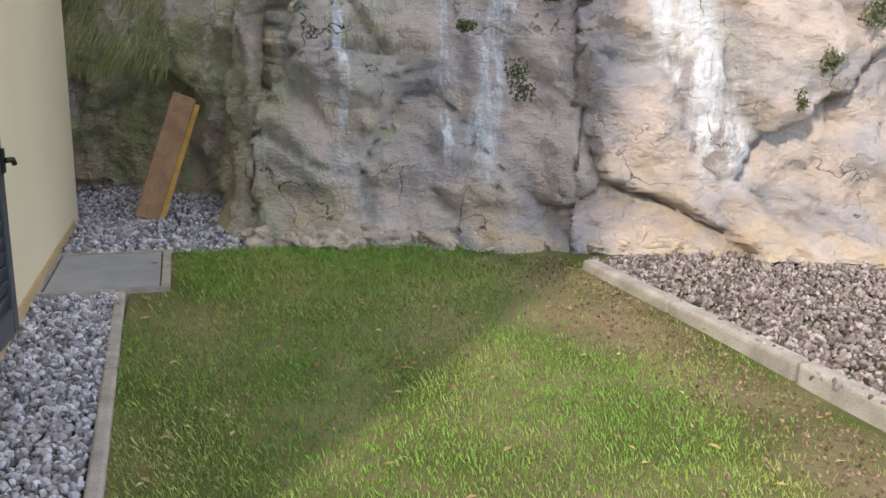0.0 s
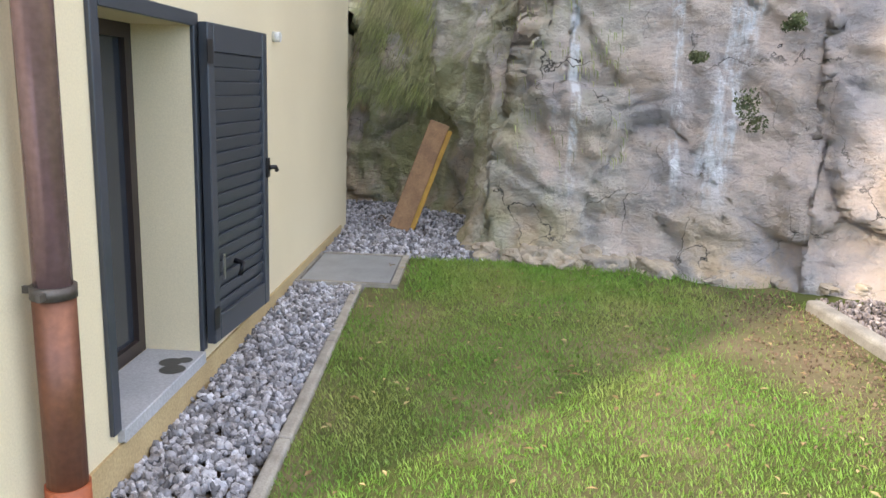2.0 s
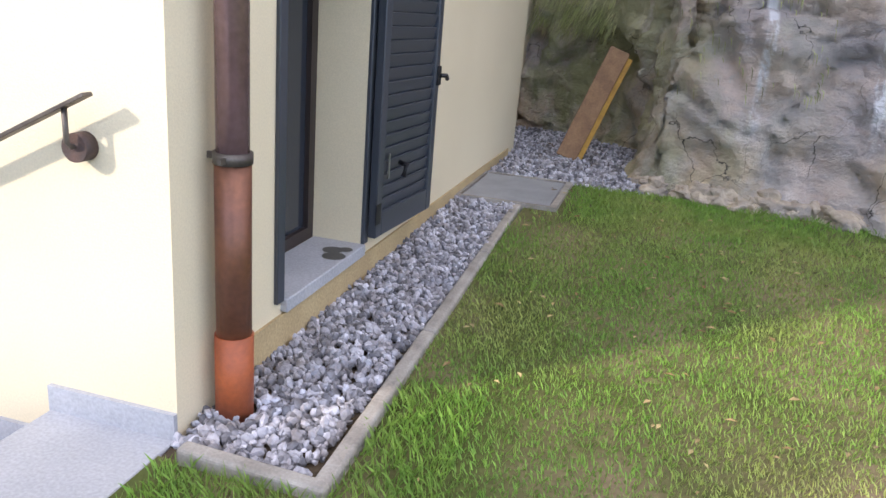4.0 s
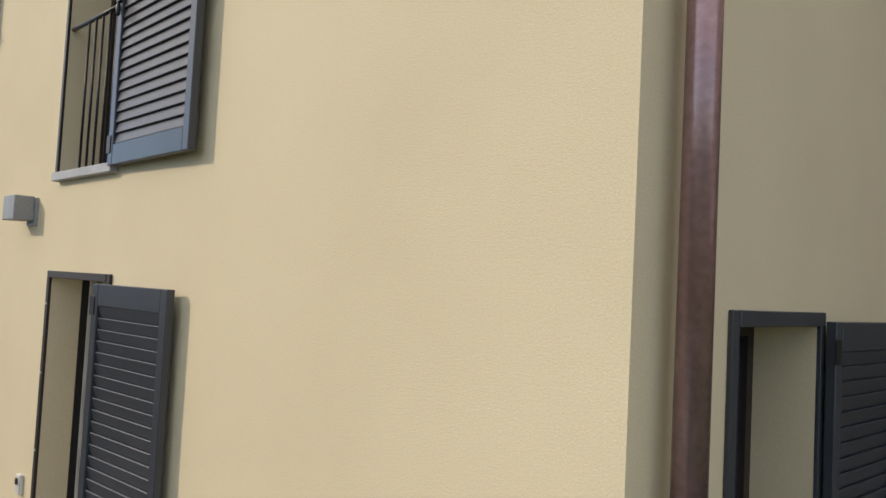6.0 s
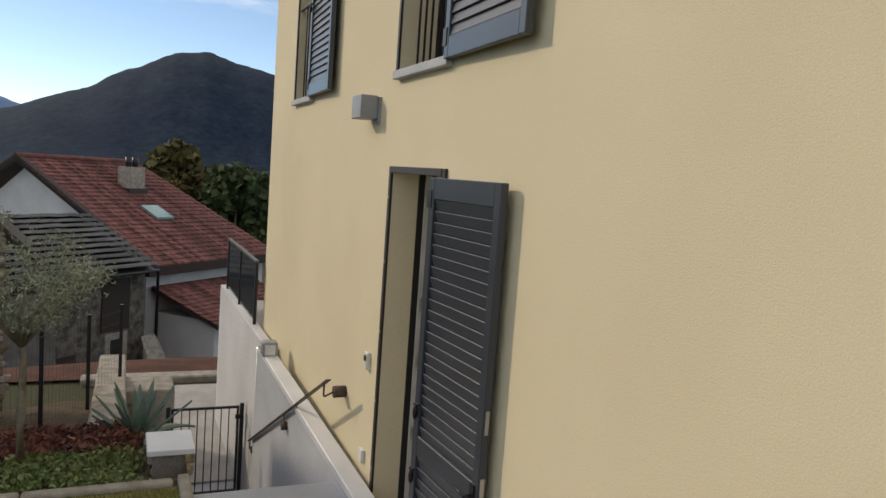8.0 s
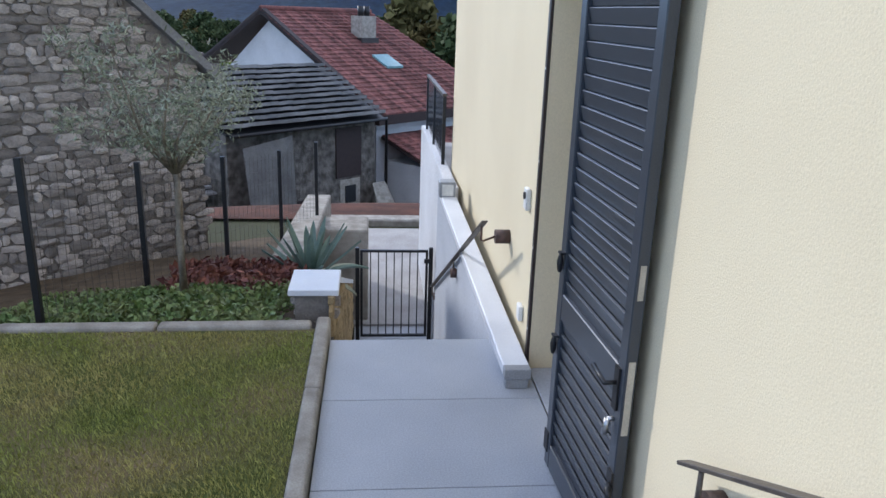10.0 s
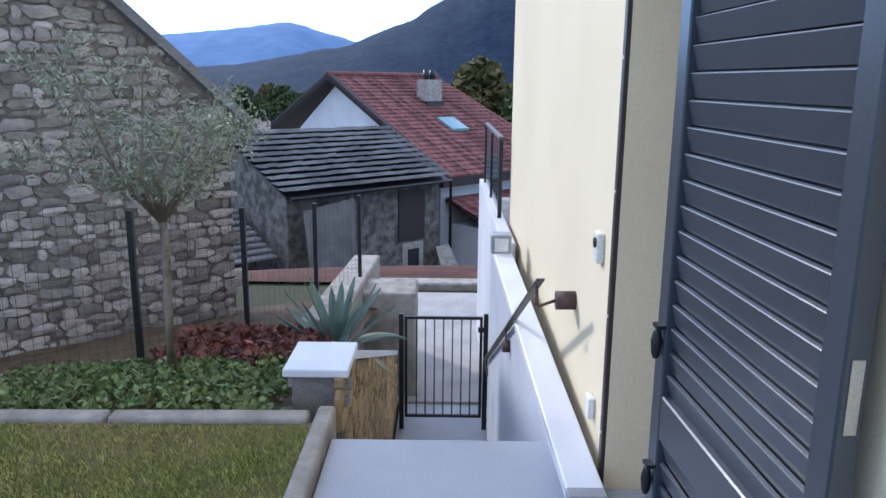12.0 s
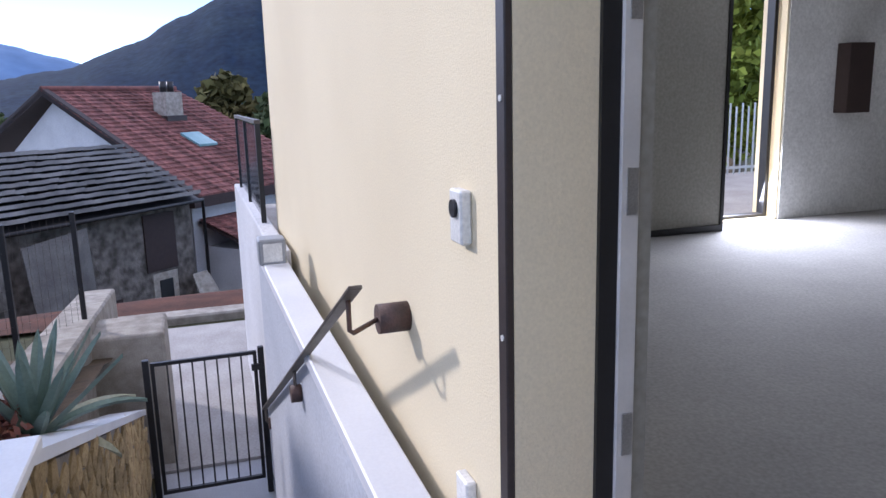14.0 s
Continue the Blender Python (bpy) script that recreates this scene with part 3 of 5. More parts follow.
    for cx, hw, slant in ((2.69, 0.13, 0.19), (5.10, 0.27, -0.29), (1.97, 0.05, 0.0), (2.74, 0.05, 0.0)):
        ax = n.new("ShaderNodeMath")
        ax.operation = "MULTIPLY_ADD"
        link(sx.outputs["Z"], ax.inputs[0])
        ax.inputs[1].default_value = -slant
        link(sx.outputs["X"], ax.inputs[2])
        col = mix(times(times(band(ax.outputs["Value"], cx, hw, wob), lime), hz.outputs["Result"]), col, (0.75, 0.75, 0.76))
    col = mix(ramp(tex(9, 9, (1, 1, 0.8), 0.75), 0.62, 0.70), col, (0.50, 0.48, 0.44))
    vor = n.new("ShaderNodeTexVoronoi")
    vor.feature = "DISTANCE_TO_EDGE"
    vor.inputs["Scale"].default_value = 1.3
    wv = n.new("ShaderNodeVectorMath")
    wv.operation = "ADD"
    nz = n.new("ShaderNodeTexNoise")
    nz.inputs["Scale"].default_value = 1.7
    nz.inputs["Detail"].default_value = 6
    link(co, nz.inputs["Vector"])
    link(co, wv.inputs[0])
    link(nz.outputs["Color"], wv.inputs[1])
    link(wv.outputs["Vector"], vor.inputs["Vector"])
    crack = ramp(vor.outputs["Distance"], 0.009, 0.001)
    col = mix(times(crack, ramp(tex(1.7, 3), 0.45, 0.6)), col, (0.045, 0.04, 0.035))
    link(col, bs.inputs["Base Color"])
    bs.inputs["Roughness"].default_value = 0.9
    h = n.new("ShaderNodeMath")
    h.operation = "ADD"
    link(tex(7, 10, (1, 1, 1), 0.68), h.inputs[0])
    link(tex(2.2, 8, (1, 1, 2.6), 0.6, (0, 0, 0), (0.3, 0.75, 0)), h.inputs[1])
    bp = n.new("ShaderNodeBump")
    bp.inputs["Strength"].default_value, bp.inputs["Distance"].default_value = 1.0, 0.11
    link(h.outputs["Value"], bp.inputs["Height"])
    link(bp.outputs["Normal"], bs.inputs["Normal"])
    return m


ROCK = rock_material()
rock_ob = tagged(new("rock_face", rock_face()), "fissured grey and pinkish natural rock face", "rock face", kind="structure")


ROCK_TREE = BVHTree.FromPolygons([v.co[:] for v in rock_ob.data.vertices], [p.vertices[:] for p in rock_ob.data.polygons])


def on_rock(x, z):
    """The place where the rock face stands behind (x, z)."""
    p = ROCK_TREE.ray_cast(Vector((x, -1.0, z)), Vector((0, 1, 0)))[0]
    return p.y if p else 4.0


def boulder(x, y, z, sx_, sy_, sz_, label, seed):
    bm = bmesh.new()
    bmesh.ops.create_icosphere(bm, subdivisions=4, radius=1)
    for v in bm.verts:
        p = v.co * 1.1 + Vector((seed * 3.1, seed * 1.7, 0))
        dd, pts = noise.voronoi(p * 1.3)
        v.co *= 0.8 + 0.35 * noise.cell(pts[0] * 3.3) + 0.18 * noise.fractal(p * 2.2, 0.8, 2.1, 5)
        v.co = Vector((v.co.x * sx_, v.co.y * sy_, v.co.z * sz_))
    bmesh.ops.smooth_vert(bm, verts=bm.verts[:], factor=0.5, use_axis_x=True, use_axis_y=True, use_axis_z=True)
    ob = thing("boulder", bm, LEDGE, label, "rock", "rocks at the cliff foot")
    ob.matrix_world = pose(x, y, z, 0, 0, seed * 37)
    return ob


LEDGE = mat("ledge_rock", (0.46, 0.38, 0.28), (0.27, 0.24, 0.21), 0.9, 4, 30, 0.9, 18, dist=0.03)
r_b = random.Random(4)
for k in range(15):
    bx = 1.32 + 0.098 * k + r_b.uniform(-0.04, 0.04)
    sz_ = r_b.uniform(0.05, 0.11)
    boulder(bx, on_rock(bx, 0.95) - 0.06, 0.82, r_b.uniform(0.11, 0.21), r_b.uniform(0.09, 0.14), sz_ * 1.4, "pale ochre broken rock at the cliff foot", k)
for k in range(9):
    bx = 3.15 + 0.28 * k + r_b.uniform(-0.08, 0.08)
    boulder(bx, on_rock(bx, 0.95) - 0.05, 0.84, r_b.uniform(0.10, 0.22), r_b.uniform(0.06, 0.12), r_b.uniform(0.03, 0.08), "pale ochre broken rock at the cliff foot", k + 20)


def rock_grass(name, n, xs, zs, length, material, label, sweep, patch):
    """Wiry blades that hang from the rock, swept sideways."""
    vs, fs = [], []
    g = np.random.default_rng(11)
    while len(fs) < 3 * n:
        x, z = g.uniform(*xs), g.uniform(*zs)
        if noise.noise((x * 2.2, z * 2.2, 3)) < patch and g.uniform() < 0.85:
            n -= 1
            continue
        y = on_rock(x, z)
        ln, w_ = length * g.uniform(0.5, 1.3), g.uniform(0.002, 0.004)
        dx, out_ = sweep * g.uniform(0.2, 1.2), g.uniform(0.03, 0.09)
        pts = [(x, y + 0.01, z), (x + dx * 0.35 * ln, y - out_, z - 0.15 * ln), (x + dx * 0.75 * ln, y - out_, z - 0.6 * ln), (x + dx * ln, y - out_ * 0.7, z - ln)]
        k = len(vs)
        for i, (a, b, c) in enumerate(pts):
            q = w_ * (1, 1, 0.8, 0.2)[i]
            vs += [(a - q, b, c), (a + q, b, c + q)]
        fs += [(k + 2 * i, k + 2 * i + 1, k + 2 * i + 3, k + 2 * i + 2) for i in range(3)]
    return tagged(new(name, raw(name, vs, fs, material)), label, "grass", kind="stuff")


WIRY = mat("wiry_rock_grass", (0.29, 0.33, 0.12), (0.44, 0.42, 0.22), 0.7, 3, 20, 0, island=True, per_object=0.45)
rock_grass("rock_grass", 3800, (-0.25, 0.75), (2.0, 3.3), 0.20, WIRY, "wiry green grass hanging over the rock", -0.7, -0.05)
rock_grass("rock_grass", 800, (1.2, 2.4), (1.6, 3.3), 0.09, WIRY, "yellow-green tufts in the rock cracks", 0.2, 0.3)
drain = empty("drain_pipe", pose(0.80, on_rock(0.80, 3.2) + 0.02, 3.2), "dark drain pipe end set in the rock", "pipe")
bm = tube(bmesh.new(), [(0, 0.1, 0), (0, -0.10, 0)], 0.15, 18, False)
tube(bm, [(0, 0.1, 0), (0, -0.10, 0)], 0.125, 18, False)
part("sleeve", bm, BLACK, drain)
part("bottom", tube(bmesh.new(), [(0, 0.02, 0), (0, 0.03, 0)], 0.126, 18), BLACK, drain, "dark inside of the pipe")


# ---- paving and kerbs ----
n_t = 0
for i in range(4):
    xa, xb = -1.49 - i * 0.8, max(-4.68, -1.49 - (i + 1) * 0.8)
    for ya, yb in ((-1.2, -0.002),):
        ob = thing("landing_tile", bevel(boxes((xb + 0.003, ya + 0.003, -0.022, xa - 0.003, yb - 0.003, 0.0)), 0.002), TILE, "large grey porcelain paving slab on the landing", "paving slab", "landing slabs")
        ob["kind"] = "structure"
thing("threshold", bevel(boxes((DOOR[0], 0.0, -0.03, DOOR[1], 0.33, 0.004)), 0.003), STONEGREY, "grey stone door threshold", "threshold", kind="structure")


def kerb(x0, y0, x1, y1, w, z0, z1, label):
    L_ = math.hypot(x1 - x0, y1 - y0)
    bm = bmesh.new()
    n = max(1, round(L_ / 1.0))
    for i in range(n):
        box(bm, L_ * i / n + 0.003, -w / 2, -0.25, L_ * (i + 1) / n - 0.003, w / 2, 0.0)
    bevel(bm, min(0.035, w * 0.24), 3)
    ob = thing("kerb", bm, KERB, label, "kerb", kind="structure")
    a = math.atan2(y1 - y0, x1 - x0)
    ob.matrix_world = Matrix.Translation((x0, y0, z0)) @ Matrix.Rotation(a, 4, "Z") @ Matrix.Rotation(-math.atan2(z1 - z0, L_), 4, "Y")
    return ob


kerb(0.53, -0.10, 0.45, 3.2, 0.06, 0.745, 0.815, "thin concrete edging of the gravel strip")
kerb(0.07, -0.09, 0.56, -0.10, 0.06, 0.755, 0.745, "rounded concrete edging at the strip end")
kerb(3.50, 3.2, 3.80, -2.5, 0.11, 0.86, 0.82, "weathered concrete kerb between lawn and gravel")
kerb(-1.95, -1.25, -4.9, -1.25, 0.09, 0.075, 0.075, "pale concrete kerb along the landing")
kerb(-4.8, -1.32, -4.72, -5.2, 0.10, 0.075, 0.075, "pale concrete kerb behind the lower lawn")

cover = empty("drain_cover", pose(0.36, 3.66, 0.80), "grey metal shaft cover set in gravel", "cover")
part("plate", bevel(boxes((-0.32, -0.42, -0.02, 0.30, 0.42, 0.012)), 0.004), GREYPLASTIC, cover)
part("frame", boxes((-0.36, -0.46, -0.1, 0.36, -0.43, 0.02), (-0.36, 0.43, -0.1, 0.36, 0.46, 0.02), (0.31, -0.43, -0.1, 0.36, 0.43, 0.02), (-0.36, -0.43, -0.1, -0.33, 0.43, 0.02)), KERB, cover, "pale concrete frame")

# ---- gravel ----
spots = [(rng.uniform(0.01, 0.46), rng.uniform(-0.05, 3.2), 0) for _ in range(4600)]
spots = [(x, y, 0.70 + 0.025 * y + 0.012 * noise.noise((x * 5, y * 5, 1)) + rng.uniform(-0.006, 0.02)) for x, y, z in spots]
pebbles("gravel", spots, 0.021, PEBBLE, "grey and white rounded gravel by the wall")
spots = [(rng.uniform(-0.4, 1.35), rng.uniform(4.1, 6.9), 0.79 + rng.uniform(-0.006, 0.02)) for _ in range(5600)]
pebbles("gravel", spots, 0.024, PEBBLE, "grey gravel behind the house corner")
spots = [(rng.uniform(3.55, 5.6), rng.uniform(0.0, 3.3), 0.80 + rng.uniform(-0.005, 0.04)) for _ in range(10000)]
pebbles("gravel", spots, 0.018, CHIPS, "mixed brown gravel below the rock")


CRUMB = mat("soil_crumbs", (0.24, 0.17, 0.11), (0.12, 0.08, 0.05), 0.95, 20, 90, 0.2, island=True, per_object=0.5)
spots = []
while len(spots) < 2600:
    x, y = 3.46 - abs(rng.normal(0, 0.38)), rng.uniform(-0.6, 3.5)
    spots.append((x, y, lawn_z(x, y) + rng.uniform(0.0, 0.008)))
pebbles("soil_crumbs", spots, 0.009, CRUMB, "brown soil crumbs and litter beside the kerb", "soil")

# ---- grass ----
def up_spot():
    x, y = rng.uniform(0.05, 3.5), rng.uniform(-1.3, 4.1)
    if x < 0.52 - 0.025 * y + (0.28 if y > 3.15 else 0) + 0.04 and y > -0.13:
        return None, 0, 0
    bare = noise.noise((x * 0.9, y * 0.9, 5)) + 1.0 * smooth01((x - 2.65) / 0.8) - 0.05
    if rng.uniform() < smooth01((bare - 0.1) / 0.6) * 0.9:
        return None, 0, 0
    return x, y, 0.8 + 0.5 * smooth01((y - 2.6) / 1.0) + (0.7 if x < 0.85 and y < 0.6 else 0)


blades("grass", 130000, up_spot, 0.034, 0.0022, GRASS, "short green lawn grass with dry patches", lawn_z)


def low_spot():
    return rng.uniform(-4.7, -2.2), rng.uniform(-4.3, -1.3), 0.8


blades("grass", 85000, low_spot, 0.034, 0.0022, GRASS2, "short yellowish lawn grass", lambda x, y: 0.04)
vs, fs = [], []
for _ in range(260):
    x, y = rng.uniform(0.6, 3.5), rng.uniform(-0.8, 3.9)
    a, s, z = rng.uniform(0, 6.28), rng.uniform(0.012, 0.03), lawn_z(x, y) + 0.03
    k = len(vs)
    c, q = math.cos(a) * s, math.sin(a) * s
    vs += [(x - c, y - q, z), (x + q * 0.4, y - c * 0.4, z + 0.006), (x + c, y + q, z), (x - q * 0.4, y + c * 0.4, z + 0.004)]
    fs += [(k, k + 1, k + 2), (k, k + 2, k + 3)]
tagged(new("fallen_leaves", raw("fallen_leaves", vs, fs, mat("pale_dry_leaf", (0.42, 0.34, 0.16), (0.22, 0.13, 0.06), 0.8, 3, 50, 0, island=True))), "dry fallen leaves scattered on the lawn", "leaves", kind="stuff")


# ---- shutters, doors and windows ----
def shutter(m, W, H, rails, label, group="shutters", catch=0.5, knobs=(), slope=13):
    """A louvred leaf: hinge edge at the origin, width along x, face towards -y."""
    ob = empty("shutter", m, label, "shutter", group)
    T, st = 0.042, 0.065
    part("stile", bevel(boxes((0, -T / 2, 0, st, T / 2, H)), 0.004), CHAR, ob)
    part("stile", bevel(boxes((W - st, -T / 2, 0, W, T / 2, H)), 0.004), CHAR, ob)
    zs = [0, *rails, H]
    for i, z in enumerate(zs):
        h = 0.12
        z0 = 0 if i == 0 else (H - h if i == len(zs) - 1 else z - h / 2)
        part("rail", bevel(boxes((st, -T / 2 + 0.001, z0, W - st, T / 2 - 0.001, z0 + h)), 0.004), CHAR, ob)
    sl = bmesh.new()
    box(sl, 0, -0.006, -0.0295, W - 2 * st, 0.006, 0.0295, Matrix.Rotation(radians(slope), 4, "X"))
    me = finish(bevel(sl, 0.002), "slat", CHAR)
    for i in range(len(zs) - 1):
        lo = zs[i] + (0.12 if i == 0 else 0.06) + 0.03
        hi = zs[i + 1] - (0.12 if i == len(zs) - 2 else 0.06) - 0.03
        n = max(1, round((hi - lo) / 0.061))
        for k in range(n + 1):
            s = new("slat", me)
            s.parent = ob
            s.location = (st, 0, lo + (hi - lo) * k / n)
    part("backing", boxes((st, 0.012, 0.1, W - st, 0.017, H - 0.1)), CHAR, ob)
    for z in (0.12, H - 0.12):
        part("hinge_plate", boxes((-0.012, -T / 2 - 0.005, z - 0.05, 0.04, -T / 2, z + 0.05)), BLACK, ob, "black steel hinge plate")
    cb = bmesh.new()
    tube(cb, [(W - 0.01, -0.03, H * catch), (W + 0.03, -0.05, H * catch), (W + 0.05, -0.05, H * catch - 0.02)], 0.012, 8)
    box(cb, W - 0.04, -0.03, H * catch - 0.05, W + 0.004, -T / 2, H * catch + 0.05)
    part("catch", cb, BLACK, ob, "black metal shutter catch")
    for z in knobs:
        kb = bmesh.new()
        tube(kb, [(0.045, -0.036, z + dz) for dz in (-0.045, -0.03, 0.0, 0.025, 0.036)], [0.007, 0.012, 0.015, 0.010, 0.007], 12)
        box(kb, 0.03, -0.044, z + 0.036, 0.065, -0.02, z + 0.046)
        part("stay_knob", kb, BLACK, ob, "black swivel stay")
    return ob


def turn_to(x0, y0, x1, y1, z):
    return pose(x0, y0, z, 0, 0, math.degrees(math.atan2(y1 - y0, x1 - x0)))


door_leaf = shutter(turn_to(-3.26, -0.10, -2.455, -0.06, 0.02), 0.805, 2.34, [0.80], "open dark grey slatted door shutter on the wall", catch=0.18, knobs=(0.62, 1.0))
lock = bmesh.new()
box(lock, 0.801, -0.012, 0.62, 0.808, 0.012, 0.90)
part("lock_plate", lock, STEEL, door_leaf, "bright steel lock plate")
part("upper_plate", boxes((0.801, -0.010, 1.12, 0.808, 0.010, 1.24)), STEEL, door_leaf, "small steel catch plate")
hb = bmesh.new()
tube(hb, [(0.755, -0.02, 0.80), (0.755, -0.07, 0.80), (0.635, -0.07, 0.81)], 0.009, 8)
box(hb, 0.735, -0.03, 0.70, 0.775, -0.02, 0.86)
part("door_handle", hb, BLACK, door_leaf, "black lever handle")
kb = bmesh.new()
tube(kb, [(0.755, -0.02, 0.66), (0.755, -0.045, 0.66)], 0.008, 8)
tube(kb, [(0.755, -0.045, 0.66), (0.75, -0.05, 0.60)], 0.012, 6)
part("key", kb, STEEL, door_leaf, "hanging steel keys")
shutter(turn_to(-3.33, -0.045, -2.33, -0.07, 3.03), 1.0, 2.32, [1.02], "open grey slatted shutter of tall upper window", catch=0.45, knobs=(0.9, 1.15), slope=-14)
shutter(turn_to(-6.85, -0.045, -5.92, -0.07, 3.06), 0.94, 2.30, [0.98], "open grey slatted shutter of far upper window", catch=0.55, knobs=(0.85, 1.1), slope=-14)
leafA = shutter(turn_to(0.05, 1.475, 0.10, 2.19, 0.965), 0.72, 1.415, [], "open charcoal slatted shutter beside ground window", catch=0.52)
bm = boxes((0.10, -0.028, 0.28, 0.115, -0.021, 0.40))
part("latch_plate", bm, STEEL, leafA, "small steel latch plate")
bm = bmesh.new()
tube(bm, [(0.24, -0.02, 0.34), (0.24, -0.06, 0.33), (0.235, -0.05, 0.27)], 0.014, 8)
part("hook", bm, BLACK, leafA, "black closing hook")
shutter(turn_to(0.045, 3.41, 0.10, 2.60, 3.12), 0.80, 1.32, [], "open dark shutter of small upper window")


def surround(name, at, u0, u1, z0, z1, w, material, label, sill=None):
    """A flat frame round an opening, proud of the plaster; at(u0, p0, z0, u1, p1, z1) gives box corners, p out of the wall."""
    ob = empty(name, pose(0, 0, 0), label, "window frame")
    ob["kind"] = "structure"
    for n_, c in (("jamb", (u0 - w, 0.0, z0, u0, 0.018, z1 + w)), ("jamb", (u1, 0.0, z0, u1 + w, 0.018, z1 + w)), ("head", (u0, 0.0, z1, u1, 0.022, z1 + w))):
        part(n_, bevel(boxes(at(*c)), 0.003), material, ob)
        u, z = (c[0] + c[3]) / 2, 0
    if sill:
        part("sill", bevel(boxes(at(u0 + 0.002, -0.245, z0 - 0.05, u1 - 0.002, sill, z0 + 0.006)), 0.004), STONEGREY, ob, "grey stone sill")
    return ob


def on_south(u0, p0, z0, u1, p1, z1):
    return (u0, -p1, z0, u1, -p0, z1)


def on_east(u0, p0, z0, u1, p1, z1):
    return (p0, u0, z0, p1, u1, z1)


fr = surround("door_1", on_south, DOOR[0], DOOR[1], 0.0, DOOR[3], 0.045, BROWNFRAME, "dark brown metal frame of the open doorway")
for z in (0.25, 0.75, 1.25, 1.75, 2.2):
    sc = bmesh.new()
    tube(sc, [(DOOR[0] - 0.02, -0.0175, z), (DOOR[0] - 0.02, -0.021, z)], 0.007, 8)
    part("screw", sc, WHITEPLASTIC, fr, "pale screw head")
surround("window_2", on_south, WIN2[0], WIN2[1], WIN2[2], WIN2[3], 0.035, BROWNFRAME, "dark frame and stone sill of tall window", 0.05)
surround("window_3", on_south, WIN3[0], WIN3[1], WIN3[2], WIN3[3], 0.035, BROWNFRAME, "dark frame and stone sill of far window", 0.05)
surround("window_1", on_east, WINA[0], WINA[1], WINA[2], WINA[3], 0.055, CHAR, "charcoal frame of the ground floor window", 0.03)
surround("window_4", on_east, WINU[0], WINU[1], WINU[2], WINU[3], 0.035, BROWNFRAME, "dark frame of small upper window", 0.06)
stain = bmesh.new()
for i, (px, py, r) in enumerate(((-0.03, 1.22, 0.055), (-0.07, 1.30, 0.05), (-0.02, 1.33, 0.035))):
    bmesh.ops.create_circle(stain, cap_ends=True, radius=r, segments=14, matrix=Matrix.Translation((px, py, 0.9375 + i * 0.0004)))
thing("sill_stain", stain, mat("damp_stain", (0.045, 0.047, 0.05), None, 0.4, 8, 60, 0.05), "dark damp patch on the stone sill", "stain")

# inner window frames and glazing
for u0, u1, z0, z1, at_, nm in ((*WIN2, on_south, "window_5"), (*WIN3, on_south, "window_6"), (*WINA, on_east, "window_7"), (*WINU, on_east, "window_8")):
    ob = empty(nm, pose(0, 0, 0), "brown framed glazed casement set deep in the wall", "window")
    ob["kind"] = "structure"
    for c in ((u0, -0.31, z0, u0 + 0.06, -0.25, z1), (u1 - 0.06, -0.31, z0, u1, -0.25, z1), (u0 + 0.06, -0.31, z0, u1 - 0.06, -0.25, z0 + 0.06), (u0 + 0.06, -0.31, z1 - 0.06, u1 - 0.06, -0.25, z1)):
        part("window_frame", boxes(at_(*c)), BROWNFRAME, ob)
    part("pane", boxes(at_(u0 + 0.06, -0.285, z0 + 0.06, u1 - 0.06, -0.275, z1 - 0.06)), DARKGLASS, ob, "dark reflecting window pane")
ob = empty("door_2", pose(0, 0, 0), "pale inner door frame with black seal", "door frame")
ob["kind"] = "structure"
part("seal", boxes((DOOR[0], 0.192, 0.005, DOOR[0] + 0.012, 0.236, 2.37)), BLACK, ob)
part("jamb", bevel(boxes((DOOR[0], 0.236, 0.005, DOOR[0] + 0.02, 0.282, 2.37)), 0.003), PALEFRAME, ob)
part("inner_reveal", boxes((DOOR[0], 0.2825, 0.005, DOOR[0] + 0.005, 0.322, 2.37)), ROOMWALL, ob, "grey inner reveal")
part("jamb", boxes((DOOR[1] - 0.05, 0.262, 0.005, DOOR[1], 0.33, 2.37)), PALEFRAME, ob)
for z in (0.5, 1.05, 1.45):
    part("strike_plate", boxes((DOOR[0] + 0.02, 0.25, z - 0.05, DOOR[0] + 0.024, 0.275, z + 0.05)), STEEL, ob, "steel strike plate")

# French window bar
for u0, u1, zz in ((WIN2[0], WIN2[1], 3.05), (WIN3[0], WIN3[1], 3.07)):
    g = empty("window_guard", pose(u0, -0.01, zz), "thin black metal guard bars in the window", "railing", "window guards")
    bm = tube(bmesh.new(), [(0.0, 0.03, 0.98), (u1 - u0, 0.03, 0.98)], 0.014, 8)
    part("top_bar", bm, BLACK, g)
    for k in range(6):
        x = 0.28 + k * 0.11
        part("bar", tube(bmesh.new(), [(x, 0.03, 0.02), (x, 0.03, 0.97)], 0.008, 6), BLACK, g)

# ---- downpipe ----
dp = empty("downpipe", pose(0.085, 0.19, 0.70), "weathered copper rain downpipe with rust-red foot", "downpipe")
part("pipe", tube(bmesh.new(), [(0, 0, 0.86), (0, 0, 2.5), (0, 0, 5.2)], 0.05, 20), COPPER, dp)
part("lower_pipe", tube(bmesh.new(), [(0, 0, 0.28), (0, 0, 0.862)], 0.056, 20), mat("browned_copper", (0.26, 0.11, 0.06), (0.17, 0.075, 0.05), 0.45, 5, 50, 0.1, metal=0.5), dp, "browned lower copper length")
part("foot", tube(bmesh.new(), [(0, 0, 0.0), (0, 0, 0.30)], 0.062, 20), TERRA, dp, "rust-red painted foot piece")
cb = tube(bmesh.new(), [(0, 0, 0.855), (0, 0, 0.89)], 0.060, 20)
box(cb, -0.085, -0.006, 0.862, -0.05, 0.006, 0.882)
box(cb, 0.0, -0.085, 0.862, 0.012, -0.055, 0.882)
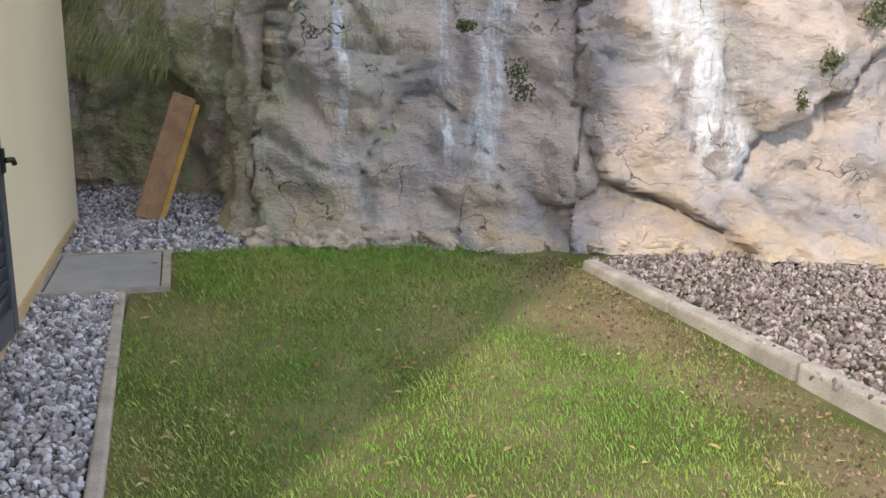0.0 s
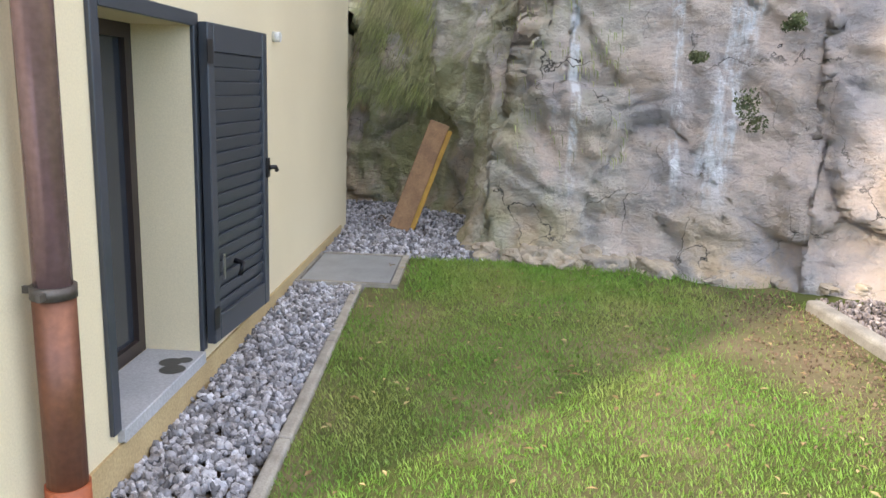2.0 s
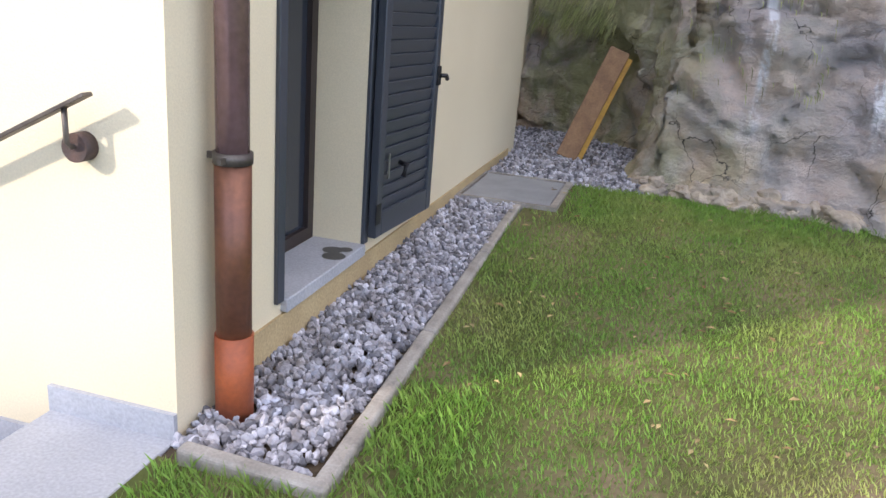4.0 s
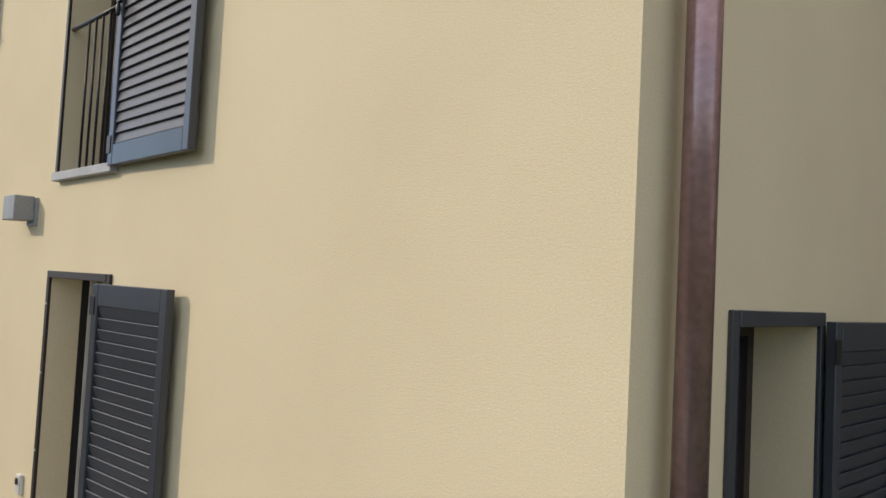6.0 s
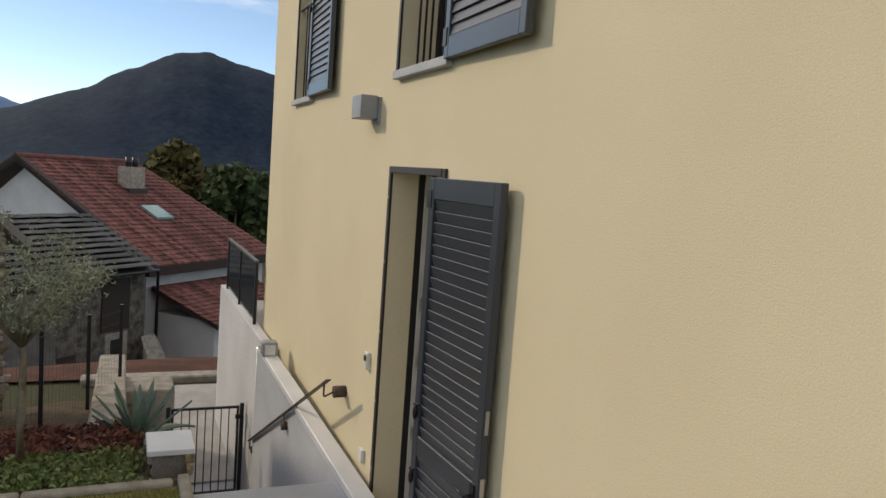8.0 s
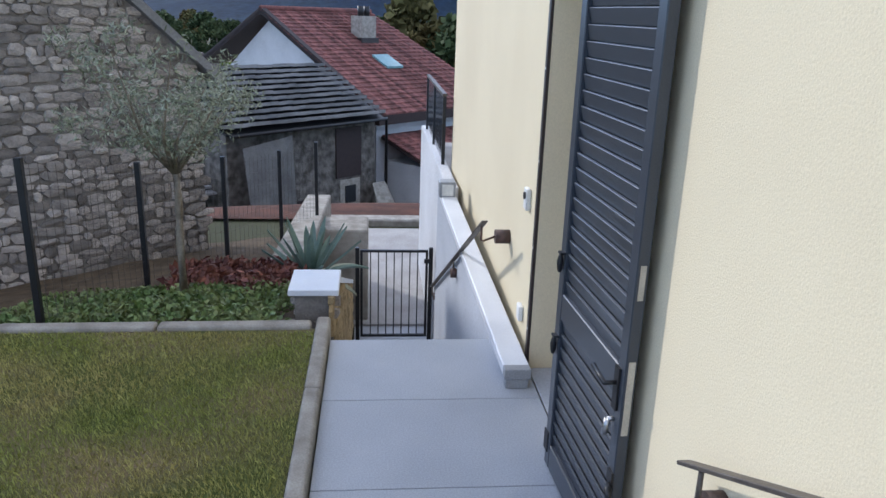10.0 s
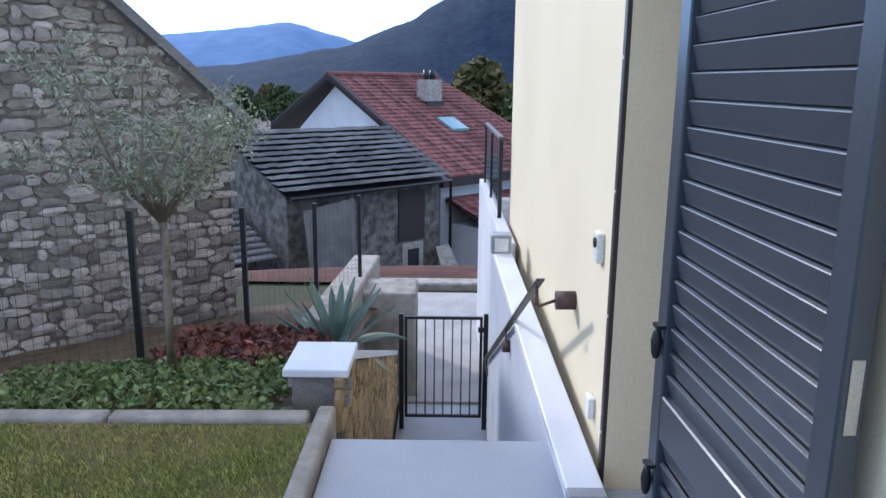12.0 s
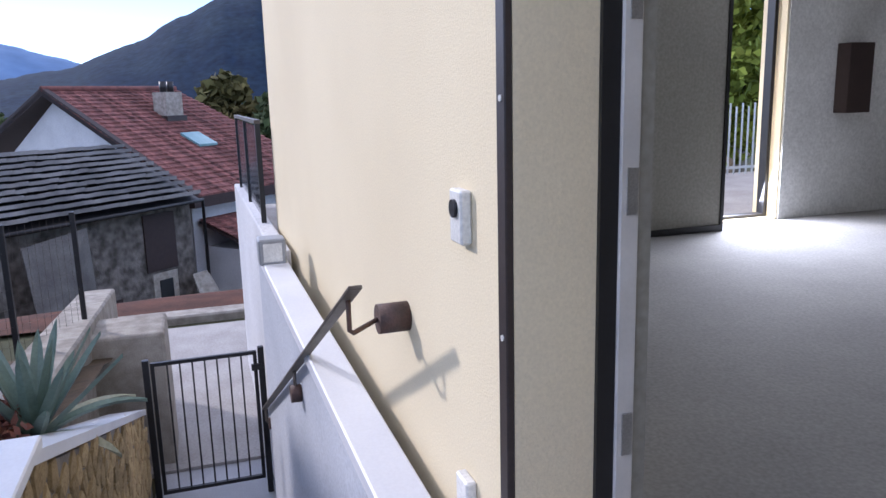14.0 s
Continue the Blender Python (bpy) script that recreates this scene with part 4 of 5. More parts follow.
part("clamp", cb, IRON, dp, "riveted pipe clamp")


# ---- handrails ----
def handrail(a, b, brackets, label, wall_y):
    """A flat sloping bar on wall brackets; brackets are fractions along it."""
    a, b = Vector(a), Vector(b)
    ob = empty("handrail", Matrix.Translation(a), label, "handrail", "handrails")
    d_ = b - a
    bm = bmesh.new()
    box(bm, 0, -0.02, -0.006, d_.length, 0.02, 0.006, d_.to_track_quat("X", "Z").to_matrix().to_4x4())
    part("bar", bevel(bm, 0.002), IRON, ob, "flat iron bar")
    for f in brackets:
        p = d_ * f
        wy = wall_y - a.y
        bm = tube(bmesh.new(), [p + Vector((0, 0, -0.005)), p + Vector((0, 0, -0.10)), p + Vector((0, 0.015, -0.115)), Vector((p.x, wy, p.z - 0.115))], 0.008, 8)
        part("bracket", bm, IRON, ob)
        bm = tube(bmesh.new(), [Vector((p.x, wy - 0.05, p.z - 0.12)), Vector((p.x, wy + 0.0, p.z - 0.12))], 0.042, 16)
        part("rose", bm, RUST, ob, "rusty round wall rose")
    return ob


handrail((-1.96, -0.076, 0.862), (-0.19, -0.076, 1.752), (0.06, 0.955), "thin iron handrail climbing the cream wall", -0.001)
handrail((-4.85, -0.215, 0.745), (-8.0, -0.285, -0.875), (0.45, 0.98), "flat iron handrail down the garden steps", -0.22)
bm = tube(bmesh.new(), [(-4.97, -0.215, 0.68), (-4.97, -0.215, 0.585), (-4.99, -0.20, 0.57), (-5.10, -0.10, 0.57)], 0.008, 8)
tube(bm, [(-5.10, -0.10, 0.57), (-5.10, 0.0, 0.57)], 0.048, 20)
thing("rail_bracket", bm, RUST, "rusty round bracket holding the lower handrail", "bracket")

# ---- fixtures on the wall ----
lamp = empty("wall_lamp", pose(-4.74, 0, 2.72), "grey box-shaped outdoor wall lamp", "lamp")
part("housing", bevel(boxes((-0.13, -0.15, 0.03, 0.11, -0.02, 0.20)), 0.006), GREYPLASTIC, lamp)
part("back_plate", boxes((-0.02, -0.022, 0.0, 0.13, 0.0, 0.19)), GREYPLASTIC, lamp)
lamp = empty("coping_lamp", pose(-7.42, -0.205, 0.295), "square grey lamp on the stair wall", "lamp")
part("housing", bevel(boxes((-0.08, -0.085, 0, 0.08, 0.075, 0.155)), 0.008), GREYPLASTIC, lamp)
part("diffuser", boxes((0.079, -0.06, 0.02, 0.084, 0.05, 0.13)), WHITEPLASTIC, lamp, "pale square diffuser")
bell = empty("doorbell", pose(-4.53, 0, 0.91), "small white doorbell with dark lens", "doorbell")
part("housing", bevel(boxes((-0.04, -0.03, 0, 0.04, 0, 0.13)), 0.005), WHITEPLASTIC, bell)
part("button", tube(bmesh.new(), [(0, -0.03, 0.085), (0, -0.038, 0.085)], 0.022, 16), BLACK, bell, "round dark button")
thing("switch_box", bevel(boxes((-4.57, -0.03, 0.20, -4.49, 0, 0.30)), 0.005), WHITEPLASTIC, "small white outdoor switch box", "switch")
bm = tube(bmesh.new(), [(0.0, 2.757, 2.397), (0.045, 2.757, 2.397)], 0.03, 14)
thing("wall_stud", bm, WHITEPLASTIC, "small round white stud on plaster", "stud")
end = empty("coping_end", pose(-4.05, -0.115, 0.0), "grey metal block closing the coping", "block")
part("cap", bevel(boxes((-0.01, -0.075, 0.06, 0.06, 0.075, 0.12)), 0.004), GREYPLASTIC, end)
part("base", bevel(boxes((-0.01, -0.065, 0.0, 0.05, 0.065, 0.056)), 0.004), GREYPLASTIC, end)

# terrace beyond the house
thing("terrace", boxes((-12.4, -0.04, -0.3, WEST, 9.3, -0.004)), PATH_M, "pale paved terrace beside the house", "terrace", kind="structure")
tr = empty("terrace_railing", pose(-12.0, -0.10, 0.26), "dark glass railing on the terrace edge", "railing")
for x in (0.0, 1.4, 2.82):
    part("post", boxes((x, -0.02, 0.0, x + 0.04, 0.02, 0.82)), BLACK, tr)
for x in (0.05, 1.45):
    part("panel", boxes((x, -0.006, 0.05, x + 1.34, 0.006, 0.8)), DARKGLASS, tr, "smoked glass panel")
part("top_rail", boxes((0.0, -0.025, 0.82, 2.86, 0.025, 0.85)), IRON, tr)
tf = empty("terrace_fence", pose(-12.2, 0.0, 0.0), "pale metal bar fence at the terrace end", "fence")
for k in range(60):
    y = 2.0 + k * 0.11
    part("bar", boxes((-0.01, y, -0.004, 0.01, y + 0.02, 1.0 + 0.05 * (k % 2))), STEEL, tf)
part("rail", boxes((-0.012, 2.0, 0.08, 0.012, 8.6, 0.12)), STEEL, tf)

# ---- gate ----
gate = empty("garden_gate", pose(-9.1, -1.14, BOT), "closed black metal bar gate below the steps", "gate")
for y in (-0.01, 0.90):
    part("post", bevel(boxes((-0.025, y, 0, 0.025, y + 0.05, 1.33)), 0.003), BLACK, gate)
gf = part("gate_frame", boxes((-0.015, 0.05, 0.14, 0.015, 0.08, 1.3), (-0.015, 0.86, 0.14, 0.015, 0.89, 1.3), (-0.015, 0.08, 1.27, 0.015, 0.86, 1.3), (-0.015, 0.08, 0.14, 0.015, 0.86, 0.17)), BLACK, gate)
for k in range(7):
    y = 0.08 + 0.0975 * (k + 1)
    part("bar", tube(bmesh.new(), [(0, y, 0.15), (0, y, 1.28)], 0.008, 6), BLACK, gate)
part("latch", boxes((0.015, 0.84, 1.14, 0.05, 0.93, 1.19)), BLACK, gate)
# Thin tube added in place of the pale line along the parapet's edge.
thing("parapet_edge_bar", tube(bmesh.new(), [(-8.2, -0.19, BOT), (-8.2, -0.19, 0.2)], 0.02, 8), STEEL, "thin pale bar standing in for the parapet's edge line", "pipe")


# ---- leaning boards and rock plants ----
board = empty("leaning_board", pose(0.57, 5.2, 0.80, 0, 0, 0), "weathered brown boards leaning on the rock", "board")
tilt = Matrix.Rotation(radians(19), 4, "Y") @ Matrix.Rotation(radians(-14), 4, "X")
part("plank", bevel(box(bmesh.new(), -0.15, -0.02, 0.0, 0.04, 0.02, 1.08, tilt), 0.004), WOOD, board)
part("plank", bevel(box(bmesh.new(), -0.08, 0.025, 0.0, 0.085, 0.06, 1.05, tilt), 0.004), WOODYEL, board, "yellow painted plank")


def leaf_cloud(n, centre, spread, size, flat=0.35, shell=0.0):
    """Loose leaves, each a folded quad, in an uneven cloud."""
    vs, fs = [], []
    for _ in range(n):
        p = rng.normal(0, 1, 3)
        p = p / np.linalg.norm(p) * (shell + (1 - shell) * rng.uniform() ** 0.5)
        p = p * np.array(spread) + np.array(centre)
        a, b = rng.normal(0, 1, 3), rng.normal(0, 1, 3)
        a /= np.linalg.norm(a)
        b = np.cross(a, b)
        b /= np.linalg.norm(b)
        s = size * rng.uniform(0.6, 1.4)
        k = len(vs)
        vs += [p - a * s, p + b * s * flat, p + a * s, p - b * s * flat]
        fs += [(k, k + 1, k + 2), (k, k + 2, k + 3)]
    return vs, fs


def many_clouds(items):
    V, F = [], []
    for it in items:
        v, f = leaf_cloud(*it)
        F += [tuple(i + len(V) for i in q) for q in f]
        V += v
    return V, F


ROCKLEAF = mat("rock_plant_leaves", (0.07, 0.09, 0.03), (0.12, 0.12, 0.05), 0.7, 6, 60, 0, island=True)
for p, s in (((3.13, 3.68, 2.07), 0.17), ((2.77, 3.95, 2.41), 0.07), ((5.26, 3.05, 2.33), 0.10), ((5.04, 3.04, 1.97), 0.09), ((5.6, 3.02, 2.66), 0.12), ((3.32, 3.66, 2.7), 0.08)):
    v, f = many_clouds([(90, (p[0] + rng.uniform(-s, s) * 0.5, p[1] + rng.uniform(-0.05, 0.1), p[2] + rng.uniform(-s, s) * 0.8), (s * 0.6, 0.10, s * 0.55), 0.016, 0.5) for _ in range(4)])
    tagged(new("rock_plant", raw("rock_plant", v, f, ROCKLEAF)), "small green plant growing from the rock", "plant", "rock plants")

# ---- stone gate pillar and stepped side wall ----
pil = empty("stone_pillar", pose(-5.22, -1.33, -0.1), "low stone pillar with a white slab cap", "pillar")
part("core", boxes((-0.16, -0.13, -0.2, 0.12, 0.13, 0.26)), MORTAR, pil)
part("cap", bevel(boxes((-0.24, -0.17, 0.26, 0.19, 0.17, 0.305)), 0.006), WHITEMETAL, pil, "white stone cap slab")


def rough_stone(w, h, dpt):
    """An irregular flat-faced stone, centred, face towards +y."""
    n = 7
    bm = bmesh.new()
    ring0, ring1 = [], []
    for k in range(n):
        a = 2 * math.pi * (k + rng.uniform(-0.25, 0.25)) / n
        c, s = math.cos(a), math.sin(a)
        q = 1 / max(abs(c), abs(s)) ** 0.75
        x, z = w / 2 * c * q * rng.uniform(0.88, 1.02), h / 2 * s * q * rng.uniform(0.88, 1.02)
        ring0.append(bm.verts.new((x, -dpt, z)))
        ring1.append(bm.verts.new((x * 0.88, dpt * rng.uniform(0.3, 0.7), z * 0.86)))
    mid = bm.verts.new((rng.uniform(-0.1, 0.1) * w, dpt * rng.uniform(0.7, 1.0), rng.uniform(-0.1, 0.1) * h))
    for k in range(n):
        bm.faces.new((ring0[k], ring0[(k + 1) % n], ring1[(k + 1) % n], ring1[k]))
        bm.faces.new((ring1[k], ring1[(k + 1) % n], mid))
    return bm


STONES = [finish(rough_stone(1, 1, 1), "stone", STONE) for _ in range(12)]
OCHRES = [finish(rough_stone(1, 1, 1), "stone", OCHRE) for _ in range(6)]


def lay_stones(parent, origin, along, outward, width, top, bottom, sw, sh, meshes, depth=0.04, limit=300, rest=None):
    """Courses of rough stones over a wall face; top(u) is the height at u. Past the limit they join into one rest."""
    along, outward = Vector(along).normalized(), Vector(outward).normalized()
    V, F, count, z = [], [], 0, bottom
    rows = []
    while z < max(top(u) for u in np.linspace(0, width, 9)):
        h = sh * rng.uniform(0.7, 1.35)
        u = rng.uniform(-sw, 0)
        while u < width:
            w = sw * rng.uniform(0.4, 1.9)
            if -0.02 < u + w / 2 < width and z + h * 0.6 < top(min(max(u + w / 2, 0), width)):
                rows.append((u + w / 2, z + h / 2 + rng.uniform(-0.02, 0.02), w * 1.10, h * 1.14))
            u += w
        z += h
    rows.sort(key=lambda r: r[0])
    R = Matrix((along, outward, (0, 0, 1))).transposed().to_4x4()
    for u, zc, w, h in rows:
        m = Matrix.Translation(Vector(origin) + along * u + Vector((0, 0, zc))) @ R @ Matrix.Rotation(rng.uniform(-0.13, 0.13), 4, "Y") @ Matrix.Diagonal((w, depth * rng.uniform(0.7, 1.5), h, 1))
        me = meshes[int(rng.integers(len(meshes)))]
        if count < limit:
            ob = new("stone", me)
            ob.parent = parent
            ob.matrix_basis = m
            count += 1
        else:
            k = len(V)
            V += [m @ v.co for v in me.vertices]
            F += [tuple(i + k for i in p.vertices) for p in me.polygons]
    if V:
        ob = new("stones", raw("stones", V, F, rest))
        ob.parent = parent
        ob["kind"] = "stuff"


lay_stones(pil, (0.12, -0.13, 0), (0, 1, 0), (1, 0, 0), 0.26, lambda u: 0.25, 0.0, 0.11, 0.07, STONES, 0.02)
side = empty("stair_side_wall", pose(0, 0, 0), "sloping ochre stone wall beside the steps", "wall")
side["kind"] = "structure"
part("core", wedge(bmesh.new(), -5.35, -9.4, -1.46, -1.205, -2.4, 0.12, -1.35), MORTAR, side)
cp = wedge(bmesh.new(), -5.42, -9.4, -1.48, -1.185, -9.0, 0.165, -1.30)
for v in cp.verts:
    if v.co.z < -8:
        v.co.z = 0.115 if v.co.x > -6 else -1.35
part("coping", cp, WHITEMETAL, side, "pale sloping coping")
lay_stones(side, (-5.05, -1.205, 0), (-1, 0, 0), (0, 1, 0), 4.3, lambda u: 0.16 if u < 0.3 else 0.12 - (u - 0.3) * 0.363, -1.9, 0.13, 0.10, OCHRES, 0.022, 300, OCHRE)
part("front_core", boxes((-5.36, -1.46, -0.4, -5.08, -1.205, 0.15)), MORTAR, side)

# ---- old stone building ----
barn1 = empty("stone_building", pose(0, 0, 0), "old rubble stone gable building with slab roof", "building")
G0, G1 = Vector((-9.5, -3.0, 0)), Vector((-6.2, -6.67, 0))
ga = (G1 - G0).normalized()
go = Vector((-ga.y, ga.x, 0))
if go.x < 0:
    go = -go
GW = 8.0


def gable(u):
    return 1.35 + 0.88 * u if u < 5.2 else 1.35 + 0.88 * 10.4 - 0.88 * u


bm = bmesh.new()
for w_ in (0.0, -0.5):
    o = G0 + go * w_
    vsx = [bm.verts.new(o + ga * u + Vector((0, 0, z))) for u, z in ((0, -3.5), (10.4, -3.5), (10.4, gable(10.4)), (5.2, gable(5.2)), (0, gable(0)))]
    bm.faces.new(vsx)
vv = bm.verts[:]
for i in range(5):
    bm.faces.new((vv[i], vv[(i + 1) % 5], vv[5 + (i + 1) % 5], vv[5 + i]))
part("gable_wall", bm, MORTAR, barn1)
bm = bmesh.new()
o = G0
q = [o + Vector((0, 0, -3.5)), o + Vector((0, 0, 1.35)), o - go * 7 + Vector((0, 0, 1.35)), o - go * 7 + Vector((0, 0, -3.5))]
a = [bm.verts.new(p) for p in q]
b = [bm.verts.new(p + ga * 0.4) for p in q]
for i in range(4):
    bm.faces.new((a[i], a[(i + 1) % 4], b[(i + 1) % 4], b[i]))
bm.faces.new(a)
bm.faces.new(b)
part("side_wall", bm, BARNWALL, barn1)
for u0, u1 in ((-0.25, 5.25), (10.65, 5.15)):
    bm = bmesh.new()
    pr = [G0 + ga * u0 + Vector((0, 0, gable(abs(u0)) - 0.45 if u0 < 0 else 1.0)), G0 + ga * u1 + Vector((0, 0, gable(5.2) + 0.03))]
    a = [bm.verts.new(p + go * 0.12 + Vector((0, 0, dz))) for p in pr for dz in (0, 0.12)]
    b = [bm.verts.new(p - go * 7.5 + Vector((0, 0, dz))) for p in pr for dz in (0, 0.12)]
    for i, j in ((0, 1), (1, 3), (3, 2), (2, 0)):
        bm.faces.new((a[i], a[j], b[j], b[i]))
    bm.faces.new((a[0], a[1], a[3], a[2]))
    bm.faces.new((b[0], b[1], b[3], b[2]))
    part("roof", bm, SLATE, barn1, "dark stone slab roof")
lay_stones(barn1, G0 + go * 0.01, ga, go, 5.0, gable, -1.7, 0.165, 0.095, STONES, 0.028, 300, STONEI)

# ---- fence along the bed ----
fence = empty("garden_fence", pose(0, 0, 0), "dark metal posts with thin wire mesh", "fence")
POSTS = ((-4.98, -3.09, -0.02, 1.09), (-6.6, -2.89, -0.32, 0.75), (-7.9, -2.45, -0.58, 0.56), (-9.3, -2.06, -0.8, 0.38), (-10.3, -1.70, -0.95, 0.32))
for x, y, z0, z1 in POSTS:
    part("post", bevel(boxes((x - 0.022, y - 0.022, z0 - 0.1, x + 0.022, y + 0.022, z1)), 0.003), BLACK, fence)
for (x0, y0, a0, b0), (x1, y1, a1, b1) in zip(POSTS, POSTS[1:]):
    bm = bmesh.new()
    n = int(math.hypot(x1 - x0, y1 - y0) / 0.10)
    for k in range(1, n):
        f = k / n
        p = Vector((x0 + (x1 - x0) * f, y0 + (y1 - y0) * f, a0 + (a1 - a0) * f))
        box(bm, p.x - 0.0012, p.y - 0.0012, p.z, p.x + 0.0012, p.y + 0.0012, b0 + (b1 - b0) * f - 0.03)
    for k in range(8):
        f = (k + 0.5) / 8
        tube(bm, [(x0, y0, a0 + (b0 - a0) * f), (x1, y1, a1 + (b1 - a1) * f)], 0.0013, 3, False)
    part("wire_mesh", bm, IRON, fence, "thin grey wire mesh")

# ---- planting ----
v, f = many_clouds([(26, (x, y, bed_z(x, y) + 0.05), (0.12, 0.12, 0.045), 0.024, 0.55) for x, y in [(rng.uniform(-6.3, -4.9), rng.uniform(-3.6, -1.55)) for _ in range(380)]])
tagged(new("ground_cover", raw("ground_cover", v, f, IVY)), "low leafy green ground cover in the bed", "plants", kind="stuff")
v, f = many_clouds([(24, (x, y, bed_z(x, y) + 0.07), (0.12, 0.12, 0.08), 0.035, 0.5) for x, y in [(rng.uniform(-7.4, -6.1), rng.uniform(-2.7, -1.55)) for _ in range(150)]])
tagged(new("red_foliage", raw("red_foliage", v, f, REDLEAF)), "reddish brown low foliage in the bed", "plants", kind="stuff")
thing("wall_low", bevel(wedge(bmesh.new(), -7.2, -12.2, -2.0, -1.62, -2.3, -0.42, -0.85), 0.02), KERB, "pale low garden wall behind the agave", "wall", kind="structure")
thing("stone_block", bevel(boxes((-10.6, -1.75, -2.3, -9.9, -1.0, -0.78)), 0.03, 2), KERB, "big pale stone block beside the gate path", "stone block")

ag = empty("agave", pose(-7.0, -1.52, -0.46), "large blue-green agave with arching leaves", "agave")
for k in range(26):
    a = k * 2.4
    up_ = 0.25 + 0.75 * (k / 26)
    outer = k < 7
    ln = rng.uniform(0.55, 0.7) if not outer else rng.uniform(0.6, 0.75)
    bm = bmesh.new()
    prev = None
    for s in range(8):
        t = s / 7
        r = ln * t * math.cos(up_ * 1.35) * (1.0 if not outer else 1.0)
        z = ln * t * math.sin(up_ * 1.35) - (0.28 * t * t if outer else 0.03 * t)
        wd = 0.055 * (1 - t) ** 0.6 * (0.6 + 0.8 * t) + 0.002
        c, q = math.cos(a), math.sin(a)
        row = [bm.verts.new((c * r - q * wd, q * r + c * wd, z + 0.02)), bm.verts.new((c * r, q * r, z)), bm.verts.new((c * r + q * wd, q * r - c * wd, z + 0.02)), bm.verts.new((c * r, q * r, z - 0.018 * (1 - t) - 0.002))]
        if prev:
            for i in range(4):
                bm.faces.new((prev[i], prev[(i + 1) % 4], row[(i + 1) % 4], row[i]))
        prev = row
    part("leaf", bm, AGAVEDGE if outer and k % 2 else AGAVE, ag, "pale drooping agave leaf" if outer and k % 2 else "")

olive = empty("olive_tree", pose(-5.97, -2.42, -0.15), "young silvery olive tree with slim trunk", "tree")
bm = tube(bmesh.new(), [(0, 0, -0.05), (0.01, 0.0, 0.4), (-0.005, 0.01, 0.75), (0.0, 0.0, 0.98)], [0.04, 0.032, 0.03, 0.03], 9)
tips = []
for k in range(13):
    a = k * 2.4
    ln = rng.uniform(0.5, 0.95)
    p1 = Vector((math.cos(a) * ln * 0.3, math.sin(a) * ln * 0.3, 0.98 + ln * 0.3))
    p2 = Vector((math.cos(a + 0.3) * ln * 0.72, math.sin(a + 0.3) * ln * 0.72, 0.98 + ln * rng.uniform(0.35, 1.05)))
    tube(bm, [(0, 0, 0.94), p1, p2], [0.02, 0.012, 0.004], 6)
    tips += [(p1, 0.17), (p2, 0.2), ((p1 + p2) / 2, 0.2), (p2 + Vector(rng.uniform(-0.16, 0.16, 3)), 0.14)]
part("trunk", bm, BARK, olive, "pale grey-brown trunk and limbs")
v, f = many_clouds([(120, tuple(p), (s, s, s * 0.85), 0.024, 0.22) for p, s in tips])
cr_ = new("crown", raw("crown", v, f, OLIVE))
cr_.parent = olive
cr_["label"] = "sparse grey-green olive leaves"

# path and yard beyond the gate
thing("path_1", boxes((-14.5, -1.25, BOT - 0.3, -9.75, 0.1, BOT + 0.03)), PATH_M, "pale concrete path beyond the gate", "path", kind="structure")
thing("wall_yard", bevel(boxes((-15.2, -2.4, BOT - 0.5, -14.8, 3.0, BOT + 0.12)), 0.03), KERB, "low stone edge of the yard", "wall", kind="structure")

# ---- barn and red-roofed house ----
RD = Vector((-0.69, 0.724, 0))
SD = Vector((0.724, 0.69, 0))


def P(o, r, s, z):
    return Vector((o[0], o[1], 0)) + RD * r + SD * s + Vector((0, 0, z))


def prism(quad, thick):
    bm = bmesh.new()
    a = [bm.verts.new(p) for p in quad]
    b = [bm.verts.new(p - Vector((0, 0, thick))) for p in quad]
    bm.faces.new(a)
    bm.faces.new(b[::-1])
    for i in range(4):
        bm.faces.new((a[i], b[i], b[(i + 1) % 4], a[(i + 1) % 4]))
    return bm


def block(o, r0, r1, s0, s1, z0, z1):
    bm = bmesh.new()
    v_ = [bm.verts.new(P(o, r, s, z)) for r in (r0, r1) for s in (s0, s1) for z in (z0, z1)]
    for q in ((0, 1, 3, 2), (4, 6, 7, 5), (0, 4, 5, 1), (2, 3, 7, 6), (0, 2, 6, 4), (1, 5, 7, 3)):
        bm.faces.new([v_[i] for i in q])
    return bm


def roof_rows(parent, name, e0, e1, r0, r1, rows, cols, thick, mats, bumpy, split=False):
    """Overlapping courses from the eave e0-e1 up to the ridge r0-r1; each course one mesh of separate pieces."""
    for i in range(rows):
        V, F = [], []
        for k in range(cols):
            f0, f1 = i / rows, min(1, (i + 1.25) / rows)
            for j, (g0, g1) in enumerate(((k / cols, (k + 0.975) / cols),)):
                jit = rng.uniform(-0.02, 0.02) if bumpy else 0
                lo = [(e0.lerp(r0, f0)).lerp(e1.lerp(r1, f0), g) for g in (g0, g1)]
                hi = [(e0.lerp(r0, f1)).lerp(e1.lerp(r1, f1), g) for g in (g0, g1)]
                up_v = Vector((0, 0, thick + jit))
                n = len(V)
                V += [lo[0] + up_v, lo[1] + up_v, hi[1], hi[0], lo[0], lo[1]]
                if split:
                    V[4], V[5] = lo[0] + up_v * 0.55, lo[1] + up_v * 0.55
                    ob = new("slate", raw("slate", V, [(0, 1, 2, 3), (0, 4, 5, 1), (0, 3, 4), (1, 5, 2)], mats))
                    ob.parent = parent
                    V = []
                    continue
                F += [(n, n + 1, n + 2, n + 3), (n, n + 4, n + 5, n + 1), (n, n + 3, n + 4), (n + 1, n + 5, n + 2)]
        if V:
            ob = new(name, raw(name, V, F, mats))
            ob.parent = parent


